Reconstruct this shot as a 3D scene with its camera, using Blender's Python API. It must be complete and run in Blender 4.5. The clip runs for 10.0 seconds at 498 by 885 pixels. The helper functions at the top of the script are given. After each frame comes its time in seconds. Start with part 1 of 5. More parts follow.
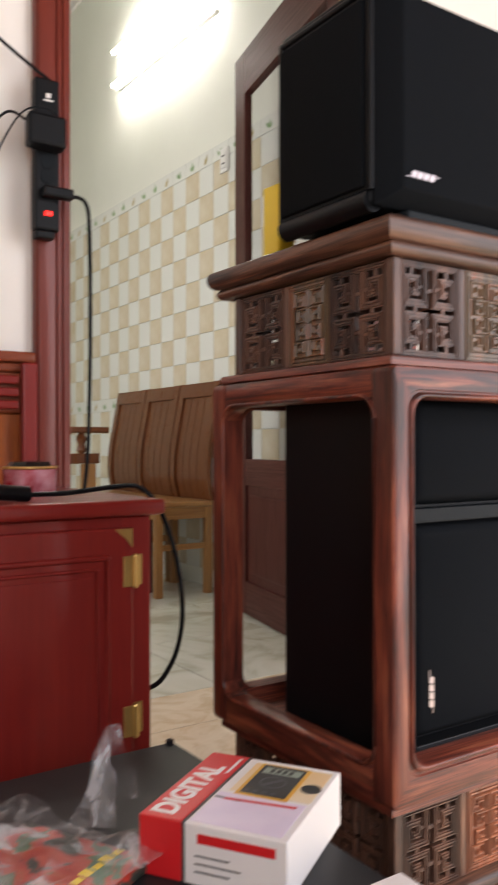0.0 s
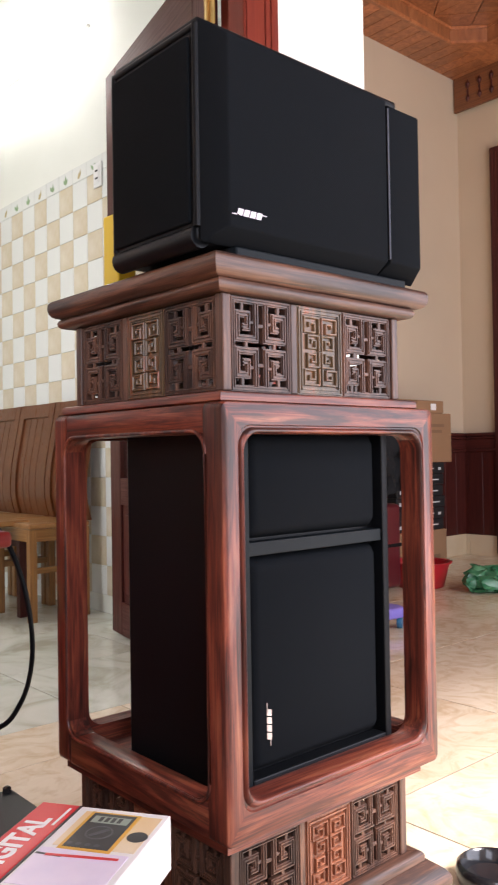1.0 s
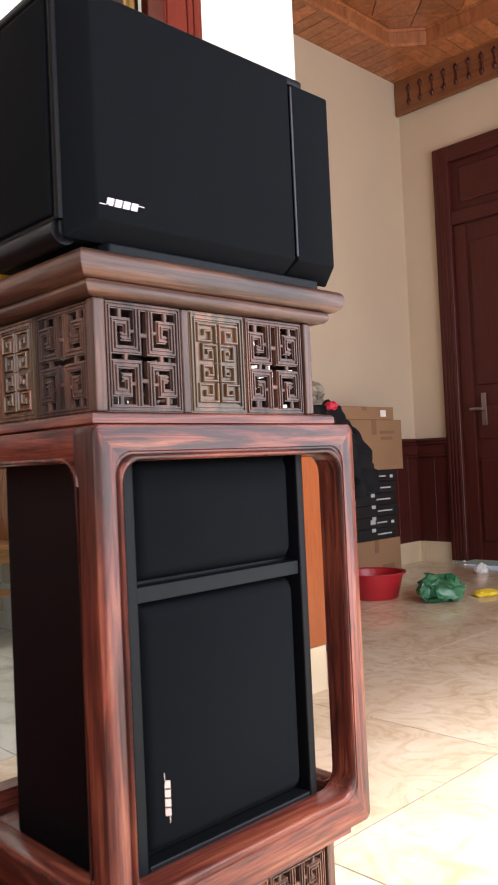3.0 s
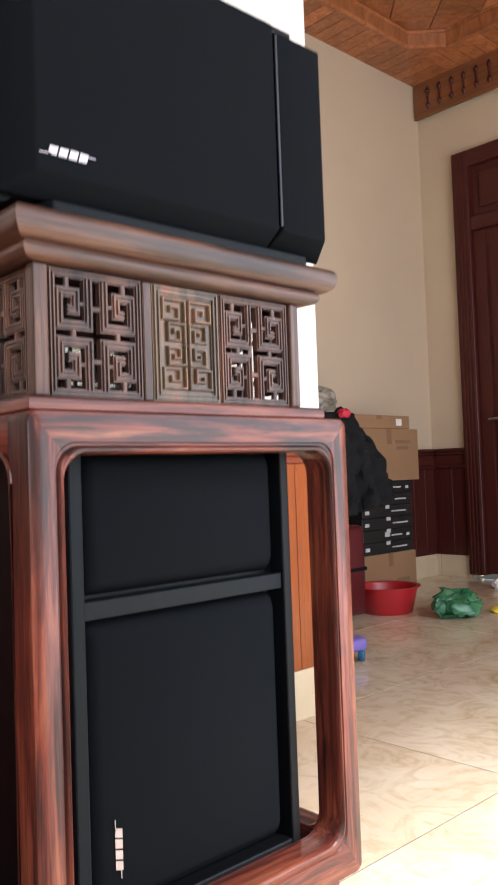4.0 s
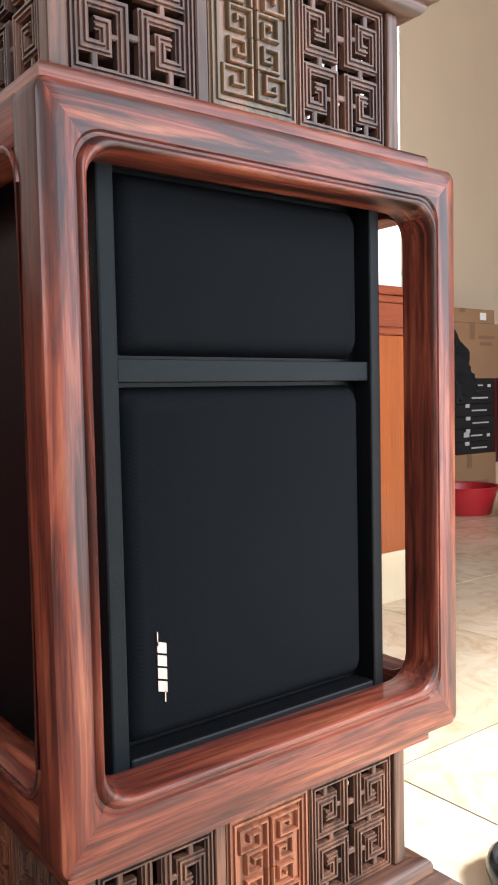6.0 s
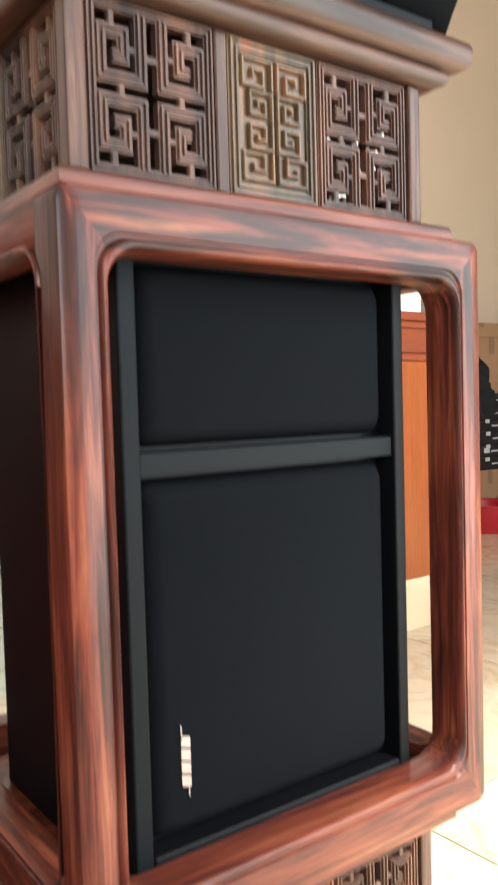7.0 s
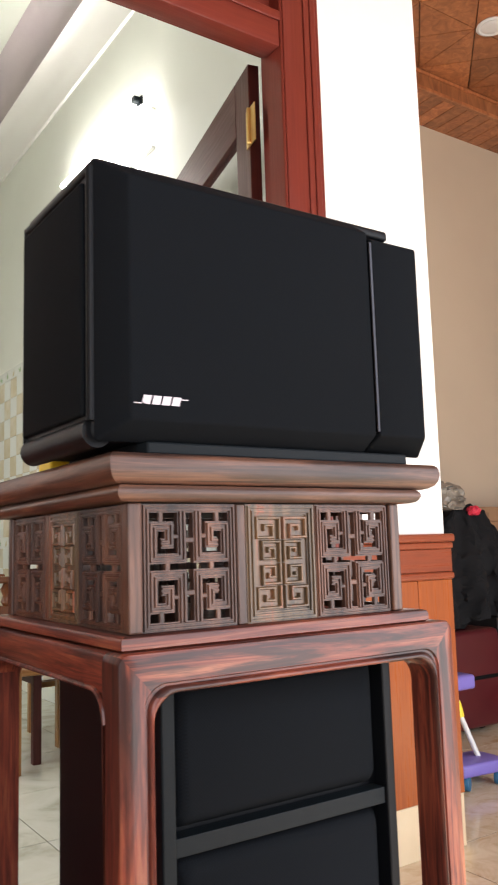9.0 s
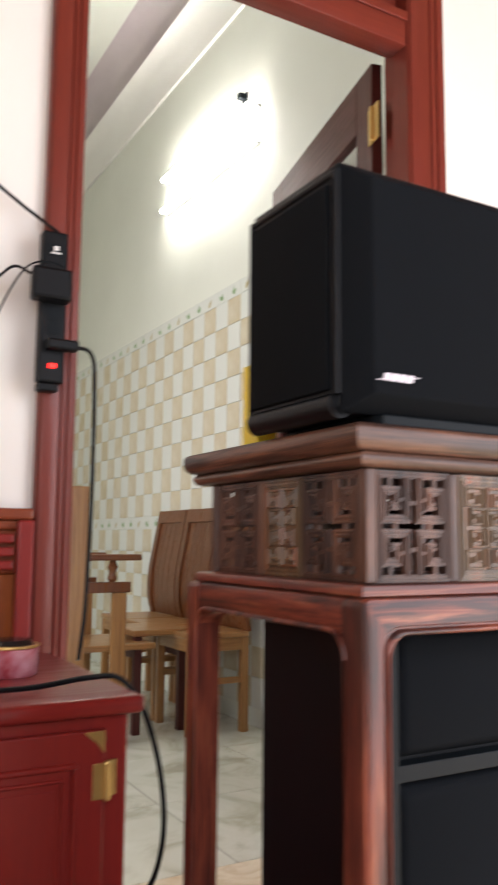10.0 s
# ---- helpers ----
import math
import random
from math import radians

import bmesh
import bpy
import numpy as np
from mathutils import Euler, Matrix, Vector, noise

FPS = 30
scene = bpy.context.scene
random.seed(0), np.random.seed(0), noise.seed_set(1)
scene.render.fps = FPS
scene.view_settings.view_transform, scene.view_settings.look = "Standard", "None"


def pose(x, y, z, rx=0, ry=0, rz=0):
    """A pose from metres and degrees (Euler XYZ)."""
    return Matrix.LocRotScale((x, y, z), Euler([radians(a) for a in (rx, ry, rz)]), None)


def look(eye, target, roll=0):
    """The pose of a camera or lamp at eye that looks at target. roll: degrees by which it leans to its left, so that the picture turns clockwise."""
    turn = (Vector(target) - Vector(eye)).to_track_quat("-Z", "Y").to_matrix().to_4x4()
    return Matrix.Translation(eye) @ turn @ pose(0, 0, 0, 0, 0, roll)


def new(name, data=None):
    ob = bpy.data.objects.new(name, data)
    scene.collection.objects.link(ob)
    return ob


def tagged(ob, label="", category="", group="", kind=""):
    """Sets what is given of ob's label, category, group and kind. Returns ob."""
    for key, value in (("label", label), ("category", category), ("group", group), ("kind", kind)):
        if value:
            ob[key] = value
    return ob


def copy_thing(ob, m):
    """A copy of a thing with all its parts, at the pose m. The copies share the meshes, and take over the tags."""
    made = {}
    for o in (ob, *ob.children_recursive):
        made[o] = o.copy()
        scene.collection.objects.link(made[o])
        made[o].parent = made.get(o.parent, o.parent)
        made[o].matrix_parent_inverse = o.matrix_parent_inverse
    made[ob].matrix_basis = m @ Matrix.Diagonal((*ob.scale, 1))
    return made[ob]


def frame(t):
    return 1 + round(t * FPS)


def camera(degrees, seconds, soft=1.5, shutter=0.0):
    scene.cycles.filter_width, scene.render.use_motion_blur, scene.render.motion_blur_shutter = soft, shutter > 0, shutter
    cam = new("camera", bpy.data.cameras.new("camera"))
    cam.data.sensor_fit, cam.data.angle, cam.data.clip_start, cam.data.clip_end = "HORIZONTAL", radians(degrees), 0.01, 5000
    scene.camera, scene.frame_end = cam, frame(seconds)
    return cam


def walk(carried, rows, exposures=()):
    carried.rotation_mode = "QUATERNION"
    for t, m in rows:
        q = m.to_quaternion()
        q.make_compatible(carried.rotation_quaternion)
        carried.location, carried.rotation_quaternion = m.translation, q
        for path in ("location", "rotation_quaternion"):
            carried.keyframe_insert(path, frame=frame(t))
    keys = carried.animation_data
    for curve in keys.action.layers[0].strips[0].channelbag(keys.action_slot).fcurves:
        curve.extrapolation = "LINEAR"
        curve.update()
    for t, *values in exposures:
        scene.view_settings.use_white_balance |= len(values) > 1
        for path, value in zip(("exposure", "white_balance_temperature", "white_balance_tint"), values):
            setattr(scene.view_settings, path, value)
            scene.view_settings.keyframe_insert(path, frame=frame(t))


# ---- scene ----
cam = camera(34.3, 10.0, 1.9, 0.5)
PATH = [
    (0, (-0.69, -0.717, 0.785), (0.423, 0.945, 0.791), -0.1),
    (0.5, (-0.642, -0.744, 0.813), (0.603, 0.821, 0.85), -0.6),
    (1, (-0.624, -0.757, 0.816), (0.7, 0.742, 0.847), -0.9),
    (1.5, (-0.626, -0.768, 0.826), (0.737, 0.694, 0.891), -0.6),
    (2, (-0.618, -0.764, 0.836), (0.745, 0.698, 0.926), -0.4),
    (2.5, (-0.543, -0.751, 0.836), (0.844, 0.69, 0.887), -2.8),
    (2.7, (-0.514, -0.73, 0.836), (0.89, 0.694, 0.877), -2.6),
    (3.8, (-0.349, -0.665, 0.833), (1.013, 0.796, 0.922), -2.4),
    (4, (-0.338, -0.646, 0.819), (1.025, 0.816, 0.898), -2.0),
    (4.5, (-0.279, -0.583, 0.747), (1.03, 0.928, 0.802), -0.6),
    (5, (-0.255, -0.541, 0.685), (1.016, 1.003, 0.659), -1.3),
    (5.5, (-0.233, -0.514, 0.662), (1.014, 1.048, 0.575), -1.5),
    (5.7, (-0.228, -0.508, 0.666), (1.01, 1.059, 0.555), -1.3),
    (6.8, (-0.209, -0.495, 0.708), (0.987, 1.103, 0.59), -1.3),
    (7, (-0.216, -0.492, 0.737), (0.974, 1.112, 0.636), -1.6),
    (7.5, (-0.226, -0.552, 0.832), (0.941, 1.072, 0.844), -2.0),
    (8, (-0.237, -0.619, 0.9), (0.944, 0.988, 1.05), -2.1),
    (8.5, (-0.272, -0.658, 0.957), (0.873, 0.968, 1.175), -1.8),
    (9, (-0.309, -0.681, 0.976), (0.795, 0.967, 1.232), -1.7),
    (9.5, (-0.369, -0.683, 0.976), (0.699, 0.988, 1.237), -1.2),
    (10, (-0.512, -0.672, 0.941), (0.46, 1.059, 1.184), 0.5),
]
EXPOSURES = [(0, -0.32, 6550, 15), (1, 0.08, 6150, 18), (2.5, 0.08, 6150, 17), (4, -0.02, 5950, 10), (5.5, 0.06, 5750, 8), (7, 0.33, 6250, 3), (8, 0.26, 6250, 3), (9, 0.0, 6350, 13), (10, -0.14, 6350, 15)]
walk(cam, [(t, look(eye, target, roll)) for t, eye, target, roll in PATH], EXPOSURES)

# ---- world, sun, large lights ----
world = bpy.data.worlds.new("world")
scene.world = world
world.use_nodes = True
wn = world.node_tree
sky = wn.nodes.new("ShaderNodeTexSky")
sky.sky_type, sky.sun_disc = "NISHITA", False
sky.sun_elevation, sky.sun_rotation = radians(50), radians(165)
wn.nodes["Background"].inputs["Strength"].default_value = 0.12
wn.links.new(sky.outputs[0], wn.nodes["Background"].inputs["Color"])


def area(name, m, w, h, watts, colour=(1, 1, 1)):
    data = bpy.data.lights.new(name, "AREA")
    data.shape, data.size, data.size_y, data.energy, data.color = "RECTANGLE", w, h, watts, colour
    ob = new(name, data)
    ob.matrix_world = m
    return ob


sun_data = bpy.data.lights.new("sun", "SUN")
sun_data.energy, sun_data.angle, sun_data.color = 15.0, radians(18), (1, 0.95, 0.88)
sun = new("sun", sun_data)
sun.matrix_world = look((0, 0, 0), (-0.16, 0.62, -0.77))
# daylight through the wide front opening
area("front_daylight", look((2.15, -1.78, 1.35), (2.15, 5.0, 1.1)), 2.8, 2.6, 120, (0.97, 0.98, 1.0))
# added fill lamp, no known source: lifts the sideboard and left foreground
area("side_fill", look((-1.0, -1.78, 1.6), (-0.8, 5.0, 0.9)), 1.4, 1.5, 38, (0.97, 0.98, 1.0))
# added fill lamp out of view, brightens the tiled wall beyond the tubes
area("kitchen_fill", look((-1.15, 3.0, 1.7), (5, 3.0, 1.2)), 1.6, 1.4, 44, (1.0, 0.98, 0.95))


# ---- materials ----
def material(name, rough=0.5, metal=0.0, spec=0.5):
    m = bpy.data.materials.new(name)
    m.use_nodes = True
    b = m.node_tree.nodes["Principled BSDF"]
    b.inputs["Roughness"].default_value, b.inputs["Metallic"].default_value = rough, metal
    b.inputs["Specular IOR Level"].default_value = spec
    return m, m.node_tree, b


def ramp(nt, source, stops):
    r = nt.nodes.new("ShaderNodeValToRGB")
    els = r.color_ramp.elements
    while len(els) < len(stops):
        els.new(0.5)
    for e, (p, c) in zip(els, stops):
        e.position, e.color = p, (*c, 1)
    nt.links.new(source, r.inputs[0])
    return r.outputs[0]


def coords(nt, scale, jitter=0.0):
    c = nt.nodes.new("ShaderNodeTexCoord")
    mp = nt.nodes.new("ShaderNodeMapping")
    mp.inputs["Scale"].default_value = scale
    nt.links.new(c.outputs["Object"], mp.inputs["Vector"])
    if jitter:
        info = nt.nodes.new("ShaderNodeObjectInfo")
        mul = nt.nodes.new("ShaderNodeMath")
        mul.operation, mul.inputs[1].default_value = "MULTIPLY", jitter
        nt.links.new(info.outputs["Random"], mul.inputs[0])
        nt.links.new(mul.outputs[0], mp.inputs["Location"])
    return mp.outputs[0]


def noise_tex(nt, vec, scale, detail=5.0, dist=0.0, rough=0.55):
    n = nt.nodes.new("ShaderNodeTexNoise")
    n.inputs["Scale"].default_value, n.inputs["Detail"].default_value = scale, detail
    n.inputs["Distortion"].default_value, n.inputs["Roughness"].default_value = dist, rough
    nt.links.new(vec, n.inputs["Vector"])
    return n.outputs["Fac"]


def mix(nt, fac, a, b, kind="MIX"):
    m = nt.nodes.new("ShaderNodeMix")
    m.data_type, m.blend_type = "RGBA", kind
    for sock, v in ((m.inputs[0], fac), (m.inputs[6], a), (m.inputs[7], b)):
        if isinstance(v, (int, float)):
            sock.default_value = v
        elif isinstance(v, tuple):
            sock.default_value = (*v, 1)
        else:
            nt.links.new(v, sock)
    return m.outputs[2]


def bump(nt, b, height, strength, dist=0.002):
    n = nt.nodes.new("ShaderNodeBump")
    n.inputs["Strength"].default_value, n.inputs["Distance"].default_value = strength, dist
    nt.links.new(height, n.inputs["Height"])
    nt.links.new(n.outputs[0], b.inputs["Normal"])


def grained(name, axis, stops, rough=0.35, scale=1.0, streak=None, coat=0.0, jitter=7.0):
    """Wood whose grain runs along an axis; streak: stops of a second, darker figure."""
    m, nt, b = material(name, rough, 0.0, 0.32)
    s = [150 * scale] * 3
    s["xyz".index(axis)] = 5 * scale
    v = coords(nt, s, jitter)
    f = noise_tex(nt, v, 1.0, 6, 0.9, 0.6)
    col = ramp(nt, f, stops)
    if streak:
        s2 = [24 * scale] * 3
        s2["xyz".index(axis)] = 2.2 * scale
        g = noise_tex(nt, coords(nt, s2, jitter * 1.7), 1.0, 8, 1.8, 0.68)
        warm = noise_tex(nt, coords(nt, s2, jitter * 2.3), 0.35, 3, 1.0)
        pale = tuple(min(0.6, c * 1.15 + 0.05) for c in stops[-1][1])
        col = mix(nt, ramp(nt, warm, [(0.52, (0, 0, 0)), (0.7, (0.45, 0.45, 0.45))]), col, pale)
        col = mix(nt, ramp(nt, g, streak), col, (0.018, 0.013, 0.014))
    nt.links.new(col, b.inputs["Base Color"])
    fine = [500.0] * 3
    fine["xyz".index(axis)] = 14
    h = noise_tex(nt, coords(nt, fine), 1.0, 3)
    bump(nt, b, h, 0.12, 0.001)
    nt.links.new(ramp(nt, f, [(0.3, (rough + 0.12,) * 3), (0.7, (rough - 0.06,) * 3)]), b.inputs["Roughness"])
    b.inputs["Coat Weight"].default_value = coat
    b.inputs["Coat Roughness"].default_value = 0.12
    return m


def figured(name, axis, stops, dark, rough=0.34, coat=0.2, bands=0.5):
    """Lacquered wood with a slow wavy figure, dark bands along the grain, fine pores and small pale patches."""
    m, nt, b = material(name, rough, 0.0, 0.28)
    k = "xyz".index(axis)

    def along(across, length, jitter):
        s = [across] * 3
        s[k] = length
        return coords(nt, s, jitter)
    slow = noise_tex(nt, along(16, 2.6, 9.0), 1.0, 3, 1.6, 0.5)
    fine = noise_tex(nt, along(95, 5.0, 9.0), 1.0, 6, 1.5, 0.65)
    both = mix(nt, 0.55, slow, fine)
    col = ramp(nt, both, stops)
    band = noise_tex(nt, along(30, 1.7, 15.0), 1.0, 5, 2.4, 0.62)
    where = noise_tex(nt, along(7, 1.6, 21.0), 1.0, 2, 0.8, 0.5)
    mask = mix(nt, 1.0, ramp(nt, band, [(0.46, (0, 0, 0)), (0.57, (1, 1, 1))]), ramp(nt, where, [(0.42, (0.12, 0.12, 0.12)), (0.60, (bands, bands, bands))]), "MULTIPLY")
    col = mix(nt, mask, col, dark)
    pore = noise_tex(nt, along(420, 16, 3.0), 1.0, 3)
    col = mix(nt, ramp(nt, pore, [(0.58, (0, 0, 0)), (0.72, (0.55, 0.55, 0.55))]), col, dark)
    nt.links.new(col, b.inputs["Base Color"])
    bump(nt, b, mix(nt, 0.5, pore, noise_tex(nt, along(60, 20, 5.0), 1.0, 3)), 0.16, 0.001)
    nt.links.new(ramp(nt, both, [(0.3, (rough + 0.12,) * 3), (0.7, (rough - 0.05,) * 3)]), b.inputs["Roughness"])
    b.inputs["Coat Weight"].default_value, b.inputs["Coat Roughness"].default_value = coat, 0.11
    return m


ROSE = [(0.37, (0.032, 0.011, 0.009)), (0.45, (0.095, 0.022, 0.015)), (0.53, (0.185, 0.043, 0.025)), (0.64, (0.29, 0.098, 0.050))]
rose = {a: figured("rosewood_" + a, a, ROSE, (0.015, 0.009, 0.009), 0.32, 0.16, 0.8) for a in "xyz"}
brown = {a: figured("aged_rosewood_" + a, a, [(0.36, (0.036, 0.018, 0.013)), (0.46, (0.080, 0.038, 0.026)), (0.56, (0.135, 0.063, 0.040)), (0.68, (0.20, 0.085, 0.048))], (0.020, 0.013, 0.012), 0.36, 0.14, 0.75) for a in "xyz"}
CARVED = [(0.3, (0.05, 0.032, 0.018)), (0.46, (0.11, 0.070, 0.036)), (0.56, (0.17, 0.095, 0.045)), (0.68, (0.30, 0.085, 0.036))]
carved_red = grained("carved_red_rosewood", "z", [(0.3, (0.10, 0.035, 0.018)), (0.5, (0.22, 0.075, 0.038)), (0.7, (0.33, 0.12, 0.06))], 0.3, 0.6, [(0.5, (0, 0, 0)), (0.7, (0.35, 0.35, 0.35))], 0.15)
carved = grained("carved_rosewood", "z", CARVED, 0.3, 0.6, [(0.46, (0, 0, 0)), (0.66, (0.5, 0.5, 0.5))], 0.15)
MAHOG = [(0.3, (0.185, 0.014, 0.012)), (0.6, (0.210, 0.018, 0.014)), (0.8, (0.232, 0.022, 0.016))]
mahogany = {a: grained("mahogany_" + a, a, MAHOG, 0.34, 0.7, None, 0.12) for a in "xyz"}
for mat in mahogany.values():
    mat.node_tree.nodes["Principled BSDF"].inputs["Specular IOR Level"].default_value = 0.25
door_wood = {a: grained("door_wood_" + a, a, [(0.3, (0.135, 0.022, 0.014)), (0.6, (0.165, 0.028, 0.018)), (0.8, (0.195, 0.038, 0.024))], 0.34, 0.7, None, 0.12) for a in "xyz"}
DARKM = [(0.3, (0.042, 0.008, 0.006)), (0.7, (0.08, 0.015, 0.011))]
dark_mahogany = {a: grained("dark_mahogany_" + a, a, DARKM, 0.42, 0.7, None, 0.0) for a in "xyz"}
ORANGE = [(0.3, (0.22, 0.052, 0.013)), (0.6, (0.31, 0.082, 0.021)), (0.8, (0.37, 0.11, 0.032))]
orange = {a: grained("orange_wood_" + a, a, ORANGE, 0.28, 0.7, None, 0.3) for a in "xyz"}
orange["cap"] = grained("red_brown_wood", "x", [(0.3, (0.17, 0.036, 0.015)), (0.7, (0.25, 0.06, 0.025))], 0.28, 0.7, None, 0.3)
CEIL = [(0.3, (0.11, 0.04, 0.017)), (0.6, (0.22, 0.085, 0.036)), (0.8, (0.3, 0.13, 0.06))]
ceilwood = {a: grained("ceiling_wood_" + a, a, CEIL, 0.3, 0.4, None, 0.2) for a in "xyz"}
OAK = [(0.3, (0.22, 0.10, 0.033)), (0.6, (0.34, 0.17, 0.06)), (0.8, (0.42, 0.23, 0.09))]
ceil_field, nt, b = material("ceiling_parquet", 0.32)
v = coords(nt, (14, 14, 3))
geo = nt.nodes.new("ShaderNodeNewGeometry")
isl = ramp(nt, geo.outputs["Random Per Island"], [(0.0, (0.7, 0.7, 0.7)), (1.0, (1.4, 1.35, 1.3))])
grain = ramp(nt, noise_tex(nt, v, 1.0, 6, 1.5), [(0.3, (0.23, 0.080, 0.032)), (0.6, (0.39, 0.15, 0.060)), (0.8, (0.50, 0.225, 0.10))])
nt.links.new(mix(nt, 1.0, grain, isl, "MULTIPLY"), b.inputs["Base Color"])
oak = {a: grained("honey_wood_" + a, a, OAK, 0.3, 0.6, None, 0.2) for a in "xyz"}


def speckled(name, colour, dark, rough=0.5, scale=30.0, bumpy=0.1, metal=0.0, spec=0.5, coat=0.0):
    m, nt, b = material(name, rough, metal, spec)
    v = coords(nt, (1, 1, 1))
    big = noise_tex(nt, v, scale * 0.12, 4)
    col = mix(nt, ramp(nt, big, [(0.35, (0, 0, 0)), (0.7, (1, 1, 1))]), colour, dark)
    nt.links.new(col, b.inputs["Base Color"])
    if bumpy:
        bump(nt, b, noise_tex(nt, v, scale * 10, 3), bumpy, 0.001)
    b.inputs["Coat Weight"].default_value = coat
    return m


def cloth(name, colour, pitch):
    """A fine woven grille cloth."""
    m, nt, b = material(name, 0.9, 0, 0.06)
    v = coords(nt, (1, 1, 1))
    ch = nt.nodes.new("ShaderNodeTexChecker")
    ch.inputs["Scale"].default_value = pitch
    nt.links.new(v, ch.inputs["Vector"])
    col = mix(nt, noise_tex(nt, v, 5, 3), colour, tuple(c * 0.7 for c in colour))
    col = mix(nt, ch.outputs["Fac"], col, tuple(c * 1.3 for c in colour))
    nt.links.new(col, b.inputs["Base Color"])
    bump(nt, b, ch.outputs["Fac"], 0.35, 0.0006)
    return m


grille = cloth("grille_cloth", (0.0052, 0.0062, 0.0078), 560)
black_plastic = speckled("black_plastic", (0.005, 0.0056, 0.007), (0.004, 0.0045, 0.0055), 0.42, 40, 0.15, 0, 0.15)
grey_plastic = speckled("grey_plastic", (0.0048, 0.0072, 0.0092), (0.0038, 0.0056, 0.0074), 0.5, 40, 0.15, 0, 0.12)
black_gloss = speckled("black_gloss", (0.012, 0.012, 0.014), (0.009, 0.009, 0.01), 0.18, 20, 0.02)
strip_metal = speckled("dull_metal", (0.045, 0.045, 0.05), (0.03, 0.03, 0.035), 0.35, 30, 0.02, 1.0)
chrome = speckled("silver_metal", (0.36, 0.31, 0.31), (0.26, 0.22, 0.22), 0.36, 30, 0.02, 1.0)
brass = speckled("brass", (0.75, 0.52, 0.18), (0.55, 0.36, 0.12), 0.34, 40, 0.08, 0.75)
wall_paint = speckled("cream_wall_paint", (0.55, 0.45, 0.33), (0.51, 0.41, 0.30), 0.7, 10, 0.08)
white_paint = speckled("white_wall_paint", (0.82, 0.80, 0.76), (0.78, 0.76, 0.72), 0.65, 10, 0.08)
kitchen_paint = speckled("kitchen_wall_paint", (0.74, 0.75, 0.68), (0.69, 0.70, 0.63), 0.6, 10, 0.06)
cardboard = speckled("cardboard", (0.29, 0.165, 0.085), (0.24, 0.135, 0.068), 0.75, 14, 0.2)
red_plastic = speckled("red_plastic", (0.42, 0.018, 0.024), (0.36, 0.014, 0.02), 0.35, 20, 0.03)
purple_plastic = speckled("purple_plastic", (0.2, 0.16, 0.5), (0.17, 0.13, 0.44), 0.4, 20, 0.03)
blue_rubber = speckled("blue_rubber", (0.03, 0.14, 0.26), (0.02, 0.1, 0.2), 0.5, 20, 0.03)
yellow_plastic = speckled("yellow_plastic", (0.88, 0.70, 0.05), (0.84, 0.65, 0.04), 0.45, 20, 0.05)
black_fabric = speckled("black_fabric", (0.007, 0.007, 0.008), (0.011, 0.011, 0.012), 0.9, 30, 0.4, 0, 0.2)
white_plastic = speckled("white_plastic", (0.75, 0.74, 0.72), (0.7, 0.7, 0.68), 0.4, 20, 0.02)
red_card = speckled("red_card", (0.62, 0.018, 0.022), (0.56, 0.014, 0.018), 0.35, 12, 0.03)
white_card = speckled("white_card", (0.78, 0.76, 0.75), (0.72, 0.7, 0.7), 0.4, 12, 0.03)
lilac_card = speckled("lilac_card", (0.55, 0.47, 0.66), (0.75, 0.68, 0.8), 0.4, 60, 0.03)
amber_card = speckled("amber_card", (0.72, 0.42, 0.06), (0.62, 0.33, 0.04), 0.4, 30, 0.03)
dark_card = speckled("dark_card", (0.03, 0.03, 0.032), (0.05, 0.05, 0.05), 0.4, 30, 0.03)
slate = speckled("slate_lid", (0.013, 0.015, 0.017), (0.010, 0.011, 0.013), 0.5, 30, 0.2)
black_card = speckled("black_card", (0.012, 0.012, 0.013), (0.016, 0.016, 0.016), 0.45, 12, 0.05)
grey_card = speckled("grey_card", (0.10, 0.10, 0.11), (0.07, 0.07, 0.08), 0.4, 30, 0.03)
printed, nt, b = material("printed_package", 0.35)
nt.links.new(ramp(nt, noise_tex(nt, coords(nt, (1, 1, 1)), 16, 4, 0.6), [(0.33, (0.012, 0.02, 0.02)), (0.42, (0.04, 0.05, 0.04)), (0.46, (0.4, 0.03, 0.02)), (0.54, (0.45, 0.07, 0.03)), (0.58, (0.05, 0.16, 0.08)), (0.68, (0.2, 0.2, 0.16))]), b.inputs["Base Color"])
lcd = speckled("lcd_grey", (0.30, 0.36, 0.30), (0.26, 0.32, 0.27), 0.3, 30, 0.0)
skirt_tile = speckled("cream_skirting_tile", (0.66, 0.55, 0.38), (0.58, 0.46, 0.3), 0.2, 25, 0.02)
tile_white = speckled("white_wall_tile", (0.74, 0.75, 0.71), (0.7, 0.72, 0.68), 0.18, 30, 0.02)
tile_beige = speckled("beige_wall_tile", (0.58, 0.49, 0.33), (0.68, 0.62, 0.49), 0.2, 60, 0.02)
leaf_green = speckled("green_motif", (0.14, 0.27, 0.10), (0.3, 0.4, 0.2), 0.3, 60, 0.0)
grout = speckled("grout", (0.09, 0.07, 0.05), (0.07, 0.055, 0.04), 0.8, 30, 0.1)

